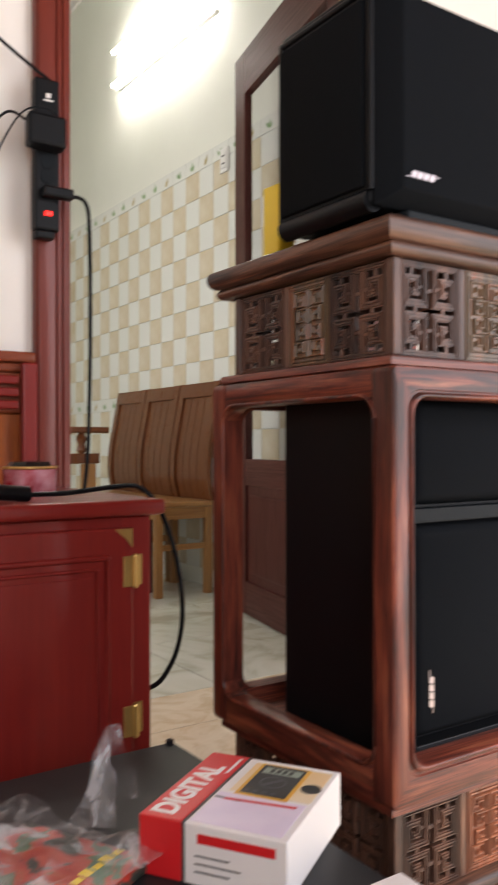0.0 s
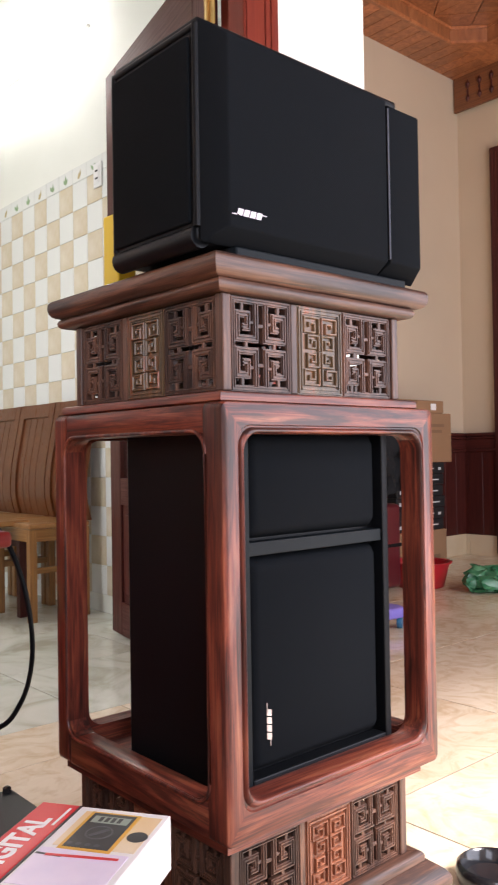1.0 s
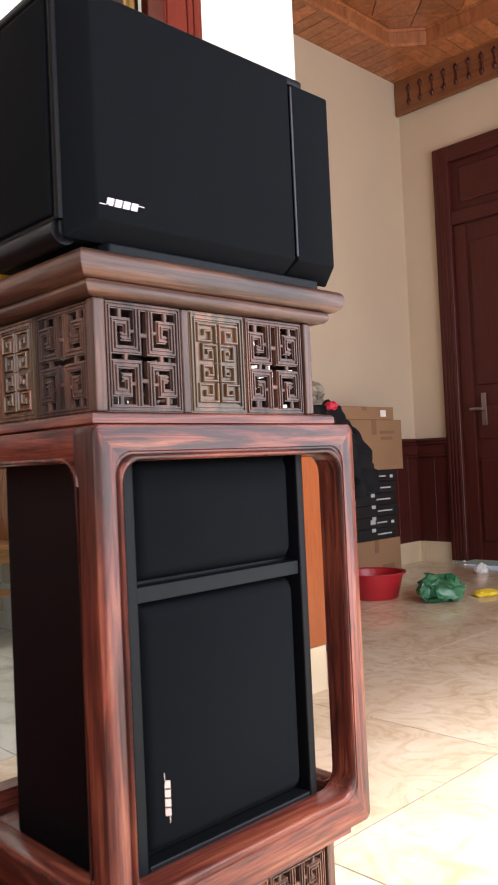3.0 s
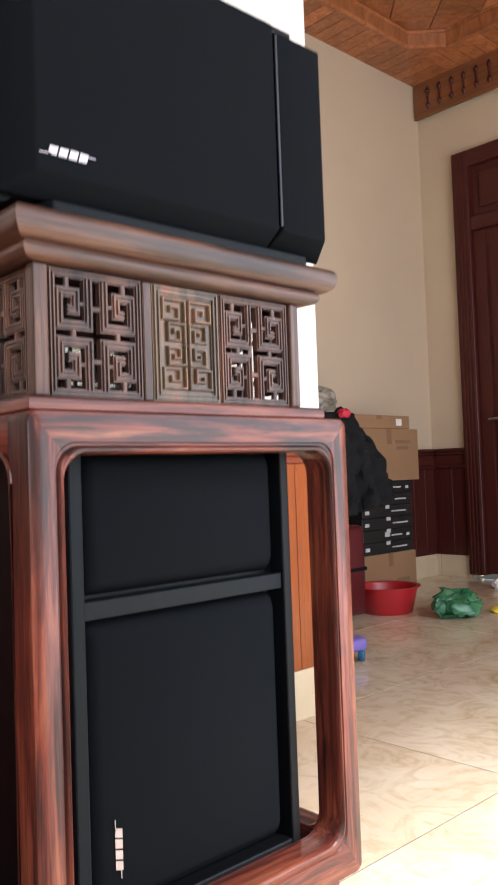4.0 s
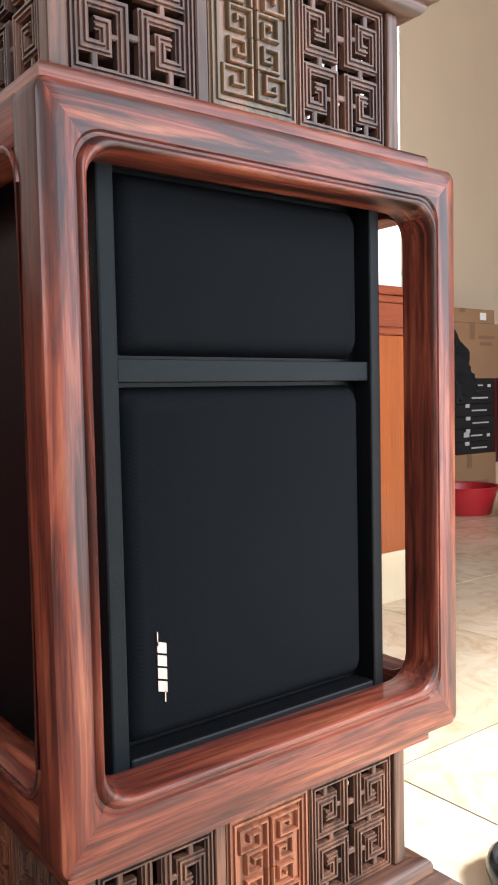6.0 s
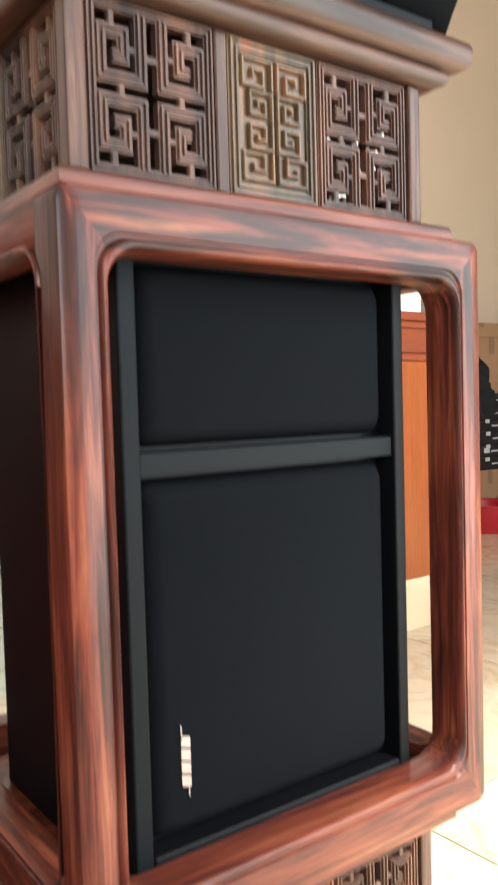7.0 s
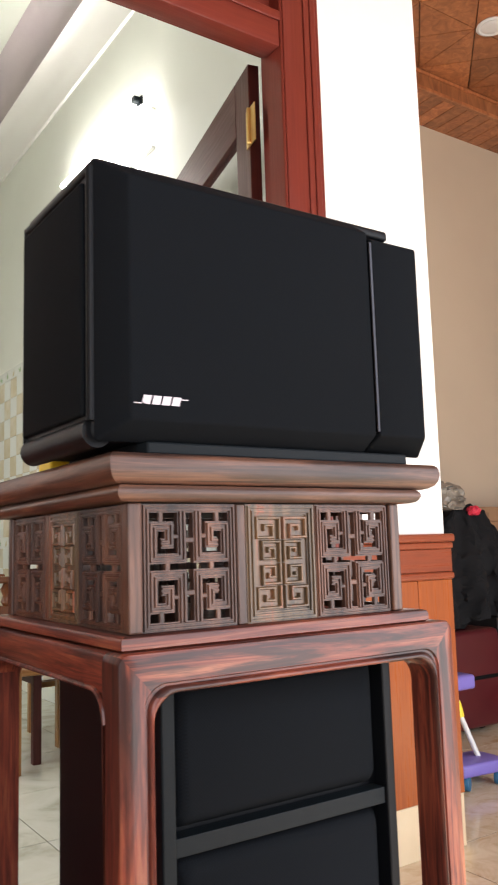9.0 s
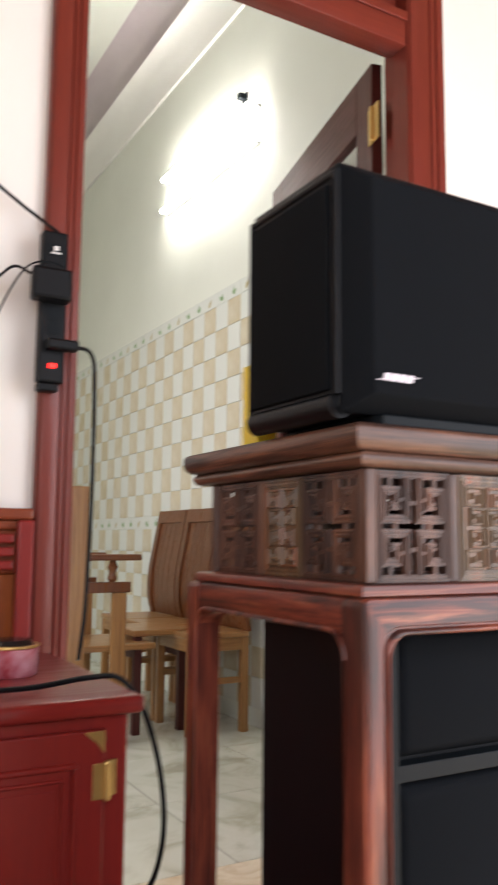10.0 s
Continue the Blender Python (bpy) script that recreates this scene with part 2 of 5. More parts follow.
# polished marble-look floor tile
floor_tile, nt, b = material("polished_floor_tile", 0.12)
v = coords(nt, (1, 1, 1), 40)
a1 = noise_tex(nt, v, 2.2, 6, 1.5)
a2 = noise_tex(nt, v, 7.0, 6, 2.5)
c1 = ramp(nt, a1, [(0.3, (0.52, 0.38, 0.22)), (0.46, (0.66, 0.54, 0.37)), (0.62, (0.76, 0.67, 0.51)), (0.8, (0.68, 0.55, 0.37))])
c2 = ramp(nt, a2, [(0.35, (0.54, 0.40, 0.24)), (0.55, (0.78, 0.69, 0.53)), (0.8, (0.72, 0.61, 0.45))])
nt.links.new(mix(nt, 0.45, c1, c2), b.inputs["Base Color"])
nt.links.new(ramp(nt, a2, [(0.3, (0.10,) * 3), (0.7, (0.17,) * 3)]), b.inputs["Roughness"])
kfloor_tile, nt, b = material("pale_kitchen_floor_tile", 0.14)
v = coords(nt, (1, 1, 1), 40)
a1 = noise_tex(nt, v, 2.6, 6, 2.0)
nt.links.new(ramp(nt, a1, [(0.3, (0.44, 0.43, 0.33)), (0.5, (0.62, 0.63, 0.53)), (0.75, (0.70, 0.71, 0.63))]), b.inputs["Base Color"])


def glowing(name, colour, strength):
    m, nt, b = material(name, 0.4)
    b.inputs["Base Color"].default_value = (*colour, 1)
    b.inputs["Emission Color"].default_value = (*colour, 1)
    b.inputs["Emission Strength"].default_value = strength
    return m


tube_glow = glowing("fluorescent_glow", (1.0, 0.98, 0.88), 78.0)
red_glow = glowing("red_neon", (1.0, 0.015, 0.008), 2.5)
glass, nt, b = material("clear_glass", 0.03)
b.inputs["Transmission Weight"].default_value = 1.0
b.inputs["IOR"].default_value = 1.05
film, nt, b = material("crumpled_clear_film", 0.12)
b.inputs["Base Color"].default_value = (0.55, 0.55, 0.56, 1)
nt.links.new(ramp(nt, noise_tex(nt, coords(nt, (30, 30, 18)), 1.0, 5, 1.2), [(0.42, (0.05, 0.05, 0.05)), (0.55, (0.2, 0.2, 0.2)), (0.66, (0.6, 0.6, 0.6))]), b.inputs["Alpha"])


# ---- mesh helpers ----
def box(bm, x0, x1, y0, y1, z0, z1, bevel=0.0, seg=2):
    vs = [bm.verts.new((x, y, z)) for x in (x0, x1) for y in (y0, y1) for z in (z0, z1)]
    faces = [bm.faces.new([vs[i] for i in q]) for q in ((0, 1, 3, 2), (4, 6, 7, 5), (0, 4, 5, 1), (2, 3, 7, 6), (0, 2, 6, 4), (1, 5, 7, 3))]
    if bevel:
        edges = list({e for f in faces for e in f.edges})
        bmesh.ops.bevel(bm, geom=edges, offset=bevel, segments=seg, affect="EDGES", profile=0.5, clamp_overlap=True)
    return bm


def one_box(*a):
    return box(bmesh.new(), *a)


def boxes(*rows):
    bm = bmesh.new()
    for r in rows:
        box(bm, *r)
    return bm


def prism(bm, outline, z0, z1, bevel=0.0, seg=2):
    """A closed outline of (x, y) raised from z0 to z1."""
    lo = [bm.verts.new((x, y, z0)) for x, y in outline]
    hi = [bm.verts.new((x, y, z1)) for x, y in outline]
    n = len(outline)
    faces = [bm.faces.new(lo[::-1]), bm.faces.new(hi)]
    faces += [bm.faces.new((lo[i], lo[(i + 1) % n], hi[(i + 1) % n], hi[i])) for i in range(n)]
    if bevel:
        edges = list({e for f in faces for e in f.edges})
        bmesh.ops.bevel(bm, geom=edges, offset=bevel, segments=seg, affect="EDGES", profile=0.5, clamp_overlap=True)
    return bm


def lathe(bm, profile, n=24, cx=0.0, cy=0.0):
    """Rings of (radius, z) turned about an upright axis."""
    rings = []
    for r, z in profile:
        rings.append([bm.verts.new((cx + r * math.cos(6.28319 * i / n), cy + r * math.sin(6.28319 * i / n), z)) for i in range(n)])
    for a, b in zip(rings, rings[1:]):
        for i in range(n):
            bm.faces.new((a[i], a[(i + 1) % n], b[(i + 1) % n], b[i]))
    bm.faces.new(rings[0][::-1])
    bm.faces.new(rings[-1])
    return bm


def hoop(bm, profile, n=32):
    """A closed section of (radius, z) turned about an upright axis into a ring."""
    rings = [[bm.verts.new((r * math.cos(6.28319 * i / n), r * math.sin(6.28319 * i / n), z)) for i in range(n)] for r, z in profile]
    for a, b in zip(rings, rings[1:] + rings[:1]):
        for i in range(n):
            bm.faces.new((a[i], a[(i + 1) % n], b[(i + 1) % n], b[i]))
    return bm


def sweep(bm, pts, r, n=8):
    """A round tube along points."""
    pts = [Vector(p) for p in pts]
    rings = []
    for i, p in enumerate(pts):
        d = (pts[min(i + 1, len(pts) - 1)] - pts[max(i - 1, 0)]).normalized()
        q = d.to_track_quat("Z", "Y")
        rings.append([bm.verts.new(p + q @ Vector((r * math.cos(6.28319 * k / n), r * math.sin(6.28319 * k / n), 0))) for k in range(n)])
    for a, b in zip(rings, rings[1:]):
        for k in range(n):
            bm.faces.new((a[k], a[(k + 1) % n], b[(k + 1) % n], b[k]))
    bm.faces.new(rings[0][::-1])
    bm.faces.new(rings[-1])
    return bm


def spline(pts, n=10):
    """Points of a smooth line through the given ones."""
    pts = [Vector(p) for p in pts]
    out = []
    for i in range(len(pts) - 1):
        p0, p1, p2, p3 = pts[max(i - 1, 0)], pts[i], pts[i + 1], pts[min(i + 2, len(pts) - 1)]
        for k in range(n):
            t = k / n
            out.append(0.5 * (2 * p1 + (p2 - p0) * t + (2 * p0 - 5 * p1 + 4 * p2 - p3) * t * t + (3 * p1 - p0 - 3 * p2 + p3) * t ** 3))
    return out + [pts[-1]]


def moved(bm, m):
    bmesh.ops.transform(bm, matrix=m, verts=bm.verts)
    return bm


def to_mesh(name, bm, mat, smooth=False):
    bmesh.ops.recalc_face_normals(bm, faces=bm.faces)
    me = bpy.data.meshes.new(name)
    bm.to_mesh(me)
    bm.free()
    me.materials.append(mat)
    if smooth:
        me.shade_smooth()
        me.set_sharp_from_angle(angle=radians(40))
    return me


def part(name, bm, mat, parent, label="", smooth=False):
    ob = new(name, to_mesh(name, bm, mat, smooth))
    ob.parent = parent
    if label:
        tagged(ob, label)
    return ob


def thing(name, at, label, category, group="", kind="", turn=0.0):
    ob = new(name)
    ob.matrix_world = pose(*at, 0, 0, turn)
    return tagged(ob, label, category, group, kind)


def solid(name, bm, mat, label, category, kind="", at=(0, 0, 0), smooth=False):
    """A thing that is one mesh."""
    ob = new(name, to_mesh(name, bm, mat, smooth))
    ob.matrix_world = pose(*at)
    return tagged(ob, label, category, "", kind)


# ---- the setting ----
D0, D1 = 1.25, 1.37            # partition with the doorway
EAST, NORTH, WEST, SOUTH = 4.93, 2.94, -2.1, -1.8
PILLAR, JO0, JO1 = 1.77, -0.022, 1.29   # pillar corner, outer edges of the door casing
TOP, KTOP, KWALL = 3.79, 4.55, 4.7
KX0, KX1, KY1 = -1.2, 1.62, 6.7
JL, JR = 0.068, 1.13           # doorway between the jambs
LINTEL = 2.55


def structure(name, bm, mat, label, smooth=False):
    return solid(name, bm, mat, label, name.split("_")[0], "structure", smooth=smooth)


structure("wall_doorway", boxes((WEST, JO0, D0, D1, 0, KWALL), (JO1, PILLAR, D0, D1, 0, KWALL), (JO0, JO1, D0, D1, 3.12, KWALL)), white_paint, "white painted partition wall round the kitchen doorway")
structure("wall_kitchen_east", one_box(KX1, PILLAR, D1, KY1 + 0.12, 0, KWALL), kitchen_paint, "pale kitchen wall, tiled in its lower part")
structure("wall_kitchen_north", one_box(KX0, KX1, KY1, KY1 + 0.12, 0, KWALL), kitchen_paint, "pale kitchen end wall")
# out of view; its opening is made up, beside the kitchen fill lamp
structure("wall_kitchen_west", boxes((KX0 - 0.12, KX0, D1, 2.2, 0, KWALL), (KX0 - 0.12, KX0, 3.8, KY1 + 0.12, 0, KWALL), (KX0 - 0.12, KX0, 2.2, 3.8, 0, 1.0), (KX0 - 0.12, KX0, 2.2, 3.8, 2.4, KWALL)), kitchen_paint, "unseen pale kitchen wall with an added opening")
structure("wall_north", one_box(PILLAR, EAST + 0.15, NORTH, NORTH + 0.15, 0, TOP), wall_paint, "cream painted wall of the main room")
structure("wall_east", boxes((EAST, EAST + 0.15, 2.63, NORTH, 0, TOP), (EAST, EAST + 0.15, SOUTH, 1.21, 0, TOP), (EAST, EAST + 0.15, 1.21, 2.63, 3.155, TOP)), wall_paint, "cream painted wall with a tall double door")
# the smaller left opening is made up, to go with the side fill lamp
structure("wall_south", boxes((WEST, -1.7, SOUTH - 0.15, SOUTH, 0, TOP), (-0.3, 0.7, SOUTH - 0.15, SOUTH, 0, TOP), (-1.7, -0.3, SOUTH - 0.15, SOUTH, 0, 0.85), (-1.7, -0.3, SOUTH - 0.15, SOUTH, 2.4, TOP), (3.6, EAST + 0.15, SOUTH - 0.15, SOUTH, 0, TOP), (0.7, 3.6, SOUTH - 0.15, SOUTH, 2.75, TOP)), wall_paint, "cream wall with a wide open front doorway")
structure("wall_west", one_box(WEST - 0.15, WEST, SOUTH - 0.15, D1, 0, TOP), wall_paint, "cream painted side wall")
structure("ground", one_box(-60, 60, -80, SOUTH - 0.15, -0.2, -0.03), speckled("yard_concrete", (0.36, 0.34, 0.3), (0.3, 0.28, 0.25), 0.8, 20, 0.2), "pale concrete yard before the house")
floor = structure("floor", boxes((WEST, EAST, SOUTH, NORTH, -0.2, -0.0014), (KX0, KX1, D1, KY1, -0.2, -0.0015)), grout, "polished cream marble-look floor tiles with thin joints")
structure("ceiling_kitchen", one_box(KX0, KX1, D1, KY1, KTOP, KTOP + 0.1), kitchen_paint, "white plaster kitchen ceiling")
mauve = speckled("mauve_plaster", (0.50, 0.43, 0.44), (0.45, 0.38, 0.40), 0.6, 20, 0.05)


def cornice_run(name, drop0, drop1, reach0, reach1, mat, label):
    """A cove along the tiled wall and the end wall: drops below the ceiling, reaches out from the wall."""
    bm = bmesh.new()
    n = 6
    prof = [(reach0 + (reach1 - reach0) * math.sin(1.5708 * k / n), drop0 + (drop1 - drop0) * (1 - math.cos(1.5708 * k / n))) for k in range(n + 1)]
    pts = [(KX1 - 0.002 - a, KTOP - b) for a, b in prof] + [(KX1 - 0.002, KTOP - drop1), (KX1 - 0.002, KTOP - drop0)]
    for y0, y1 in ((D1 + 0.01, KY1 - 0.01),):
        lo, hi = [bm.verts.new((x, y0, z)) for x, z in pts], [bm.verts.new((x, y1, z)) for x, z in pts]
        m = len(pts)
        bm.faces.new(lo)
        bm.faces.new(hi[::-1])
        for k in range(m):
            bm.faces.new((lo[k], lo[(k + 1) % m], hi[(k + 1) % m], hi[k]))
    structure(name, bm, mat, label, smooth=True)


cornice_run("cornice_kitchen_upper", 0.002, 0.22, 0.34, 0.16, mauve, "mauve-grey plaster cove under the kitchen ceiling")
cornice_run("cornice_kitchen_lower", 0.222, 0.46, 0.17, 0.02, white_paint, "white plaster moulding below the mauve cove")

# wooden ceiling: a rim of boards, a stepped fascia with cut corners, and a raised field of square panels
FX0, FX1, FY0, FY1, HI = -1.7, 4.56, -1.45, 2.615, 3.91
bm = one_box(WEST, EAST, SOUTH, NORTH, HI + 0.03, HI + 0.1)
k = WEST
while k < EAST - 0.01:
    k1 = min(k + 0.11, EAST)
    box(bm, k + 0.003, k1 - 0.003, FY1, NORTH, TOP, TOP + 0.02)
    box(bm, k + 0.003, k1 - 0.003, SOUTH, FY0, TOP, TOP + 0.02)
    k = k1
k = FY0
while k < FY1 - 0.01:
    k1 = min(k + 0.11, FY1)
    box(bm, FX1, EAST, k + 0.003, k1 - 0.003, TOP, TOP + 0.02)
    box(bm, WEST, FX0, k + 0.003, k1 - 0.003, TOP, TOP + 0.02)
    k = k1
box(bm, WEST, EAST, FY1 + 0.002, NORTH, TOP + 0.021, TOP + 0.03)
box(bm, FX1 + 0.002, EAST, FY0, FY1, TOP + 0.021, TOP + 0.03)
rim = [(FX0, FY0 + 0.19), (FX0 + 0.19, FY0), (FX1 - 0.19, FY0), (FX1, FY0 + 0.19), (FX1, FY1 - 0.19), (FX1 - 0.19, FY1), (FX0 + 0.19, FY1), (FX0, FY1 - 0.19)]
for (ax, ay), (bx, by) in zip(rim, rim[1:] + rim[:1]):
    d = Vector((bx - ax, by - ay, 0))
    a = math.degrees(math.atan2(d.y, d.x))
    for y0, y1, z0, z1 in ((-0.025, 0.0, TOP - 0.005, HI + 0.029), (0.001, 0.014, TOP - 0.008, TOP + 0.012), (0.001, 0.014, HI - 0.02, HI - 0.002)):
        sub = moved(one_box(0.0, d.length, y0, y1, z0, z1), pose(ax, ay, 0, 0, 0, a))
        me = bpy.data.meshes.new("tmp")
        sub.to_mesh(me)
        sub.free()
        bm.from_mesh(me)
        bpy.data.meshes.remove(me)
for cx in (FX0, FX1):
    for cy in (FY0, FY1):
        sx, sy = (1 if cx == FX0 else -1), (1 if cy == FY0 else -1)
        prism(bm, [(cx, cy), (cx + sx * 0.19, cy), (cx, cy + sy * 0.19)], TOP, TOP + 0.02)
x = FX0
while x < FX1 - 0.02:
    y = FY0
    while y < FY1 - 0.02:
        x1, y1 = min(x + 0.45, FX1), min(y + 0.45, FY1)
        mx, my = (x + x1) / 2, (y + y1) / 2
        for tri in (((x, y), (x1, y), (mx, my)), ((x1, y), (x1, y1), (mx, my)), ((x1, y1), (x, y1), (mx, my)), ((x, y1), (x, y), (mx, my))):
            gx, gy = sum(p[0] for p in tri) / 3, sum(p[1] for p in tri) / 3
            t3 = [(gx + (px - gx) * 0.97, gy + (py - gy) * 0.97) for px, py in tri]
            prism(bm, t3, HI, HI + 0.03)
        y = y1
    x = x1
for co, no in (((PILLAR - 0.02, 0, 0), (1, 0, 0)), ((0, D0 + 0.06, 0), (0, 1, 0))):
    bmesh.ops.bisect_plane(bm, geom=bm.verts[:] + bm.edges[:] + bm.faces[:], plane_co=co, plane_no=no)
spare = [f for f in bm.faces if f.calc_center_median().x < PILLAR - 0.02 and f.calc_center_median().y > D0 + 0.06]
bmesh.ops.delete(bm, geom=spare, context="FACES")
structure("ceiling", bm, ceil_field, "varnished wooden ceiling with a stepped rim and parquet field")
for x in (3.31, 4.19, 2.43):
    lamp = thing("ceiling_light", (x, 2.08, HI), "small round white ceiling light, switched off", "lamp", "round ceiling lights")
    part("rim", lathe(bmesh.new(), [(0.085, 0.0), (0.09, -0.008), (0.075, -0.014), (0.07, -0.01)], 24), white_plastic, lamp, smooth=True)
    part("diffuser", lathe(bmesh.new(), [(0.068, -0.006), (0.06, -0.012), (0.03, -0.015)], 24), white_plastic, lamp, smooth=True)

# carved valance under the ceiling along the east wall
valance = thing("valance", (EAST - 0.06, 0, 0.02), "brown wooden valance of turned spindles under the ceiling", "valance", "", "structure")
part("board", boxes((0, 0.025, SOUTH, NORTH - 0.01, 3.495, TOP - 0.022, 0.004)), ceilwood["y"], valance)
sp = bmesh.new()
lathe(sp, [(0.004, 3.545), (0.02, 3.575), (0.006, 3.61), (0.01, 3.63), (0.006, 3.65), (0.02, 3.685), (0.004, 3.72)], 10)
spm = to_mesh("spindle", sp, dark_mahogany["z"], True)
for i in range(16):
    o = new("spindle", spm)
    o.parent = valance
    o.location = (0.0, NORTH - 0.14 - i * 0.105, 0)


# wainscot with a cap and a tiled skirting
def wainscot(name, length, m, mats, label, top=1.012):
    """Runs along local x, facing local -y, its back on y = 0."""
    w = thing(name, (0, 0, 0), label, "wainscot", "", "structure")
    w.matrix_world = m
    part("cap", boxes((0, length, -0.045, -0.002, top - 0.027, top, 0.008, 3), (0, length, -0.036, -0.002, top - 0.05, top - 0.0275, 0.008, 3), (0, length, -0.024, -0.002, top - 0.125, top - 0.0505, 0.002), (0, length, -0.036, -0.002, top - 0.15, top - 0.1255, 0.009, 3)), mats.get("cap", mats["x"]), w)
    n = max(1, round(length / 0.145))
    part("backing", boxes((0.001, length - 0.001, -0.0055, -0.0005, 0.1, top - 0.06)), mats["z"], w)
    pm = to_mesh("board", one_box(0.001, length / n - 0.001, -0.02, -0.006, 0.165, top - 0.151, 0.0015, 1), mats["z"])
    for i in range(n):
        o = new("board", pm)
        o.parent = w
        o.location = (length * i / n, 0, 0)
    k = max(1, round(length / 0.6))
    sm = to_mesh("skirting_tile", one_box(0.001, length / k - 0.001, -0.016, -0.006, 0, 0.163, 0.002, 1), skirt_tile)
    for i in range(k):
        o = new("skirting_tile", sm)
        o.parent = w
        o.location = (length * i / k, 0, 0)
    return w


wainscot("wainscot_pillar", PILLAR - JO1 + 0.003, pose(JO1 + 0.003, D0, 0), orange, "orange-brown wooden wainscot boards above a cream tiled skirting", 1.0)
wainscot("wainscot_north", EAST - 1.78, pose(1.78, NORTH, 0), dark_mahogany, "dark red wooden wainscot above a cream tiled skirting", 0.962)
we = wainscot("wainscot_east", 0.258, pose(EAST, NORTH - 0.05, 0, 0, 0, -90), dark_mahogany, "dark red wooden wainscot beside the tall door", 0.962)
part("corner_post", boxes((-0.029, -0.001, -0.02, -0.006, 0.165, 0.91)), dark_mahogany["z"], we)
part("skirting_tile", boxes((-0.033, -0.001, -0.016, -0.006, 0, 0.163)), skirt_tile, we)
ww = wainscot("wainscot_west", 1.884, pose(-1.91, D0, 0), orange, "orange-brown wooden wainscot with a louvred dark frieze")

# doorway frame with fluted casing
frame_1 = thing("door_frame_1", (0, 0, 0), "glossy red mahogany door frame with fluted casing", "door frame", "", "structure")


def casing(x0, x1, z0, z1):
    bm = one_box(x0, x1, D0 - 0.03, D1 + 0.02, z0, z1, 0.004, 1)
    w = x1 - x0
    for f in (0.12, 0.34, 0.56, 0.78):
        box(bm, x0 + w * f, x0 + w * (f + 0.13), D0 - 0.035, D0 - 0.028, z0 + 0.001, z1 - 0.001, 0.004, 2)
    return bm


REB = 1.305                    # depth of the rebate for the leaf


def casing_front(x0, x1):
    """A fluted casing as deep as the rebate, with a plain back."""
    w = x1 - x0
    bm = one_box(x0, x1, D0 - 0.03, REB - 0.001, 0, 3.12, 0.004, 1)
    for f, d in ((0.05, 0.5), (0.58, 0.14), (0.75, 0.14)):
        box(bm, x0 + w * f, x0 + w * (f + d), D0 - 0.036, D0 - 0.028, 0.001, 3.119, 0.004, 3)
    return bm


part("jamb", casing_front(JO0, JL), door_wood["z"], frame_1, smooth=True)
part("jamb_rebate", boxes((JO0 + 0.002, JL - 0.03, REB, D1 + 0.02, 0, 3.118, 0.003)), door_wood["z"], frame_1)
part("jamb", casing_front(JR, JO1), door_wood["z"], frame_1, smooth=True)
part("jamb_rebate", boxes((JR + 0.042, JO1 - 0.002, REB, D1 + 0.02, 0, 3.118, 0.003)), door_wood["z"], frame_1)
part("lintel", boxes((JL, JR, D0 - 0.026, REB, LINTEL, LINTEL + 0.12, 0.006), (JL, JR, D0 - 0.034, D0 - 0.0262, LINTEL + 0.085, LINTEL + 0.118, 0.004, 3)), door_wood["x"], frame_1, smooth=True)
part("lintel_rebate", boxes((JL - 0.028, JR + 0.04, REB + 0.001, D1 + 0.018, LINTEL + 0.062, LINTEL + 0.12, 0.003)), door_wood["x"], frame_1)
part("head", boxes((JL, JR, D0 - 0.02, D1 + 0.01, 3.04, 3.12, 0.006)), door_wood["x"], frame_1)
part("transom_panel", boxes((JL + 0.002, JR - 0.002, D0 + 0.02, D0 + 0.05, LINTEL + 0.122, 3.038), (JL + 0.08, JR - 0.08, D0 + 0.004, D0 + 0.019, LINTEL + 0.2, 2.98, 0.012)), door_wood["x"], frame_1)

# open glazed leaf
leaf = thing("door_1", (1.155, D1 + 0.035, 0), "open dark wooden door leaf with a tall glass pane", "door", "", "structure", 77)
LW, LT = 1.12, 2.6
part("stile", boxes((0.01, 0.14, -0.02, 0.02, 0.01, LT, 0.003)), dark_mahogany["z"], leaf)
part("stile", boxes((LW - 0.13, LW, -0.02, 0.02, 0.01, LT, 0.003)), dark_mahogany["z"], leaf)
for z0, z1 in ((0.01, 0.16), (0.60, 0.72), (LT - 0.2, LT)):
    part("rail", boxes((0.141, LW - 0.131, -0.02, 0.02, z0, z1, 0.003)), dark_mahogany["x"], leaf)
part("panel", boxes((0.141, LW - 0.131, -0.008, 0.008, 0.16, 0.60), (0.18, LW - 0.17, -0.016, 0.016, 0.2, 0.56, 0.008)), dark_mahogany["z"], leaf)
pane = part("pane", boxes((0.141, LW - 0.131, -0.003, 0.003, 0.72, LT - 0.2)), glass, leaf)
pane.visible_shadow = False
for z in (0.35, 2.365):
    part("hinge", boxes((-0.05, 0.03, 0.0205, 0.025, z - 0.065, z + 0.065, 0.001), (-0.014, 0.002, 0.02, 0.036, z - 0.065, z + 0.065, 0.006)), brass, leaf, "brass butt hinge")
part("handle", boxes((LW - 0.09, LW - 0.05, 0.0205, 0.028, 0.95, 1.12, 0.003), (LW - 0.16, LW - 0.055, 0.045, 0.06, 1.05, 1.07, 0.006), (LW - 0.075, LW - 0.06, 0.027, 0.05, 1.052, 1.068, 0.004)), chrome, leaf, "metal lever handle")

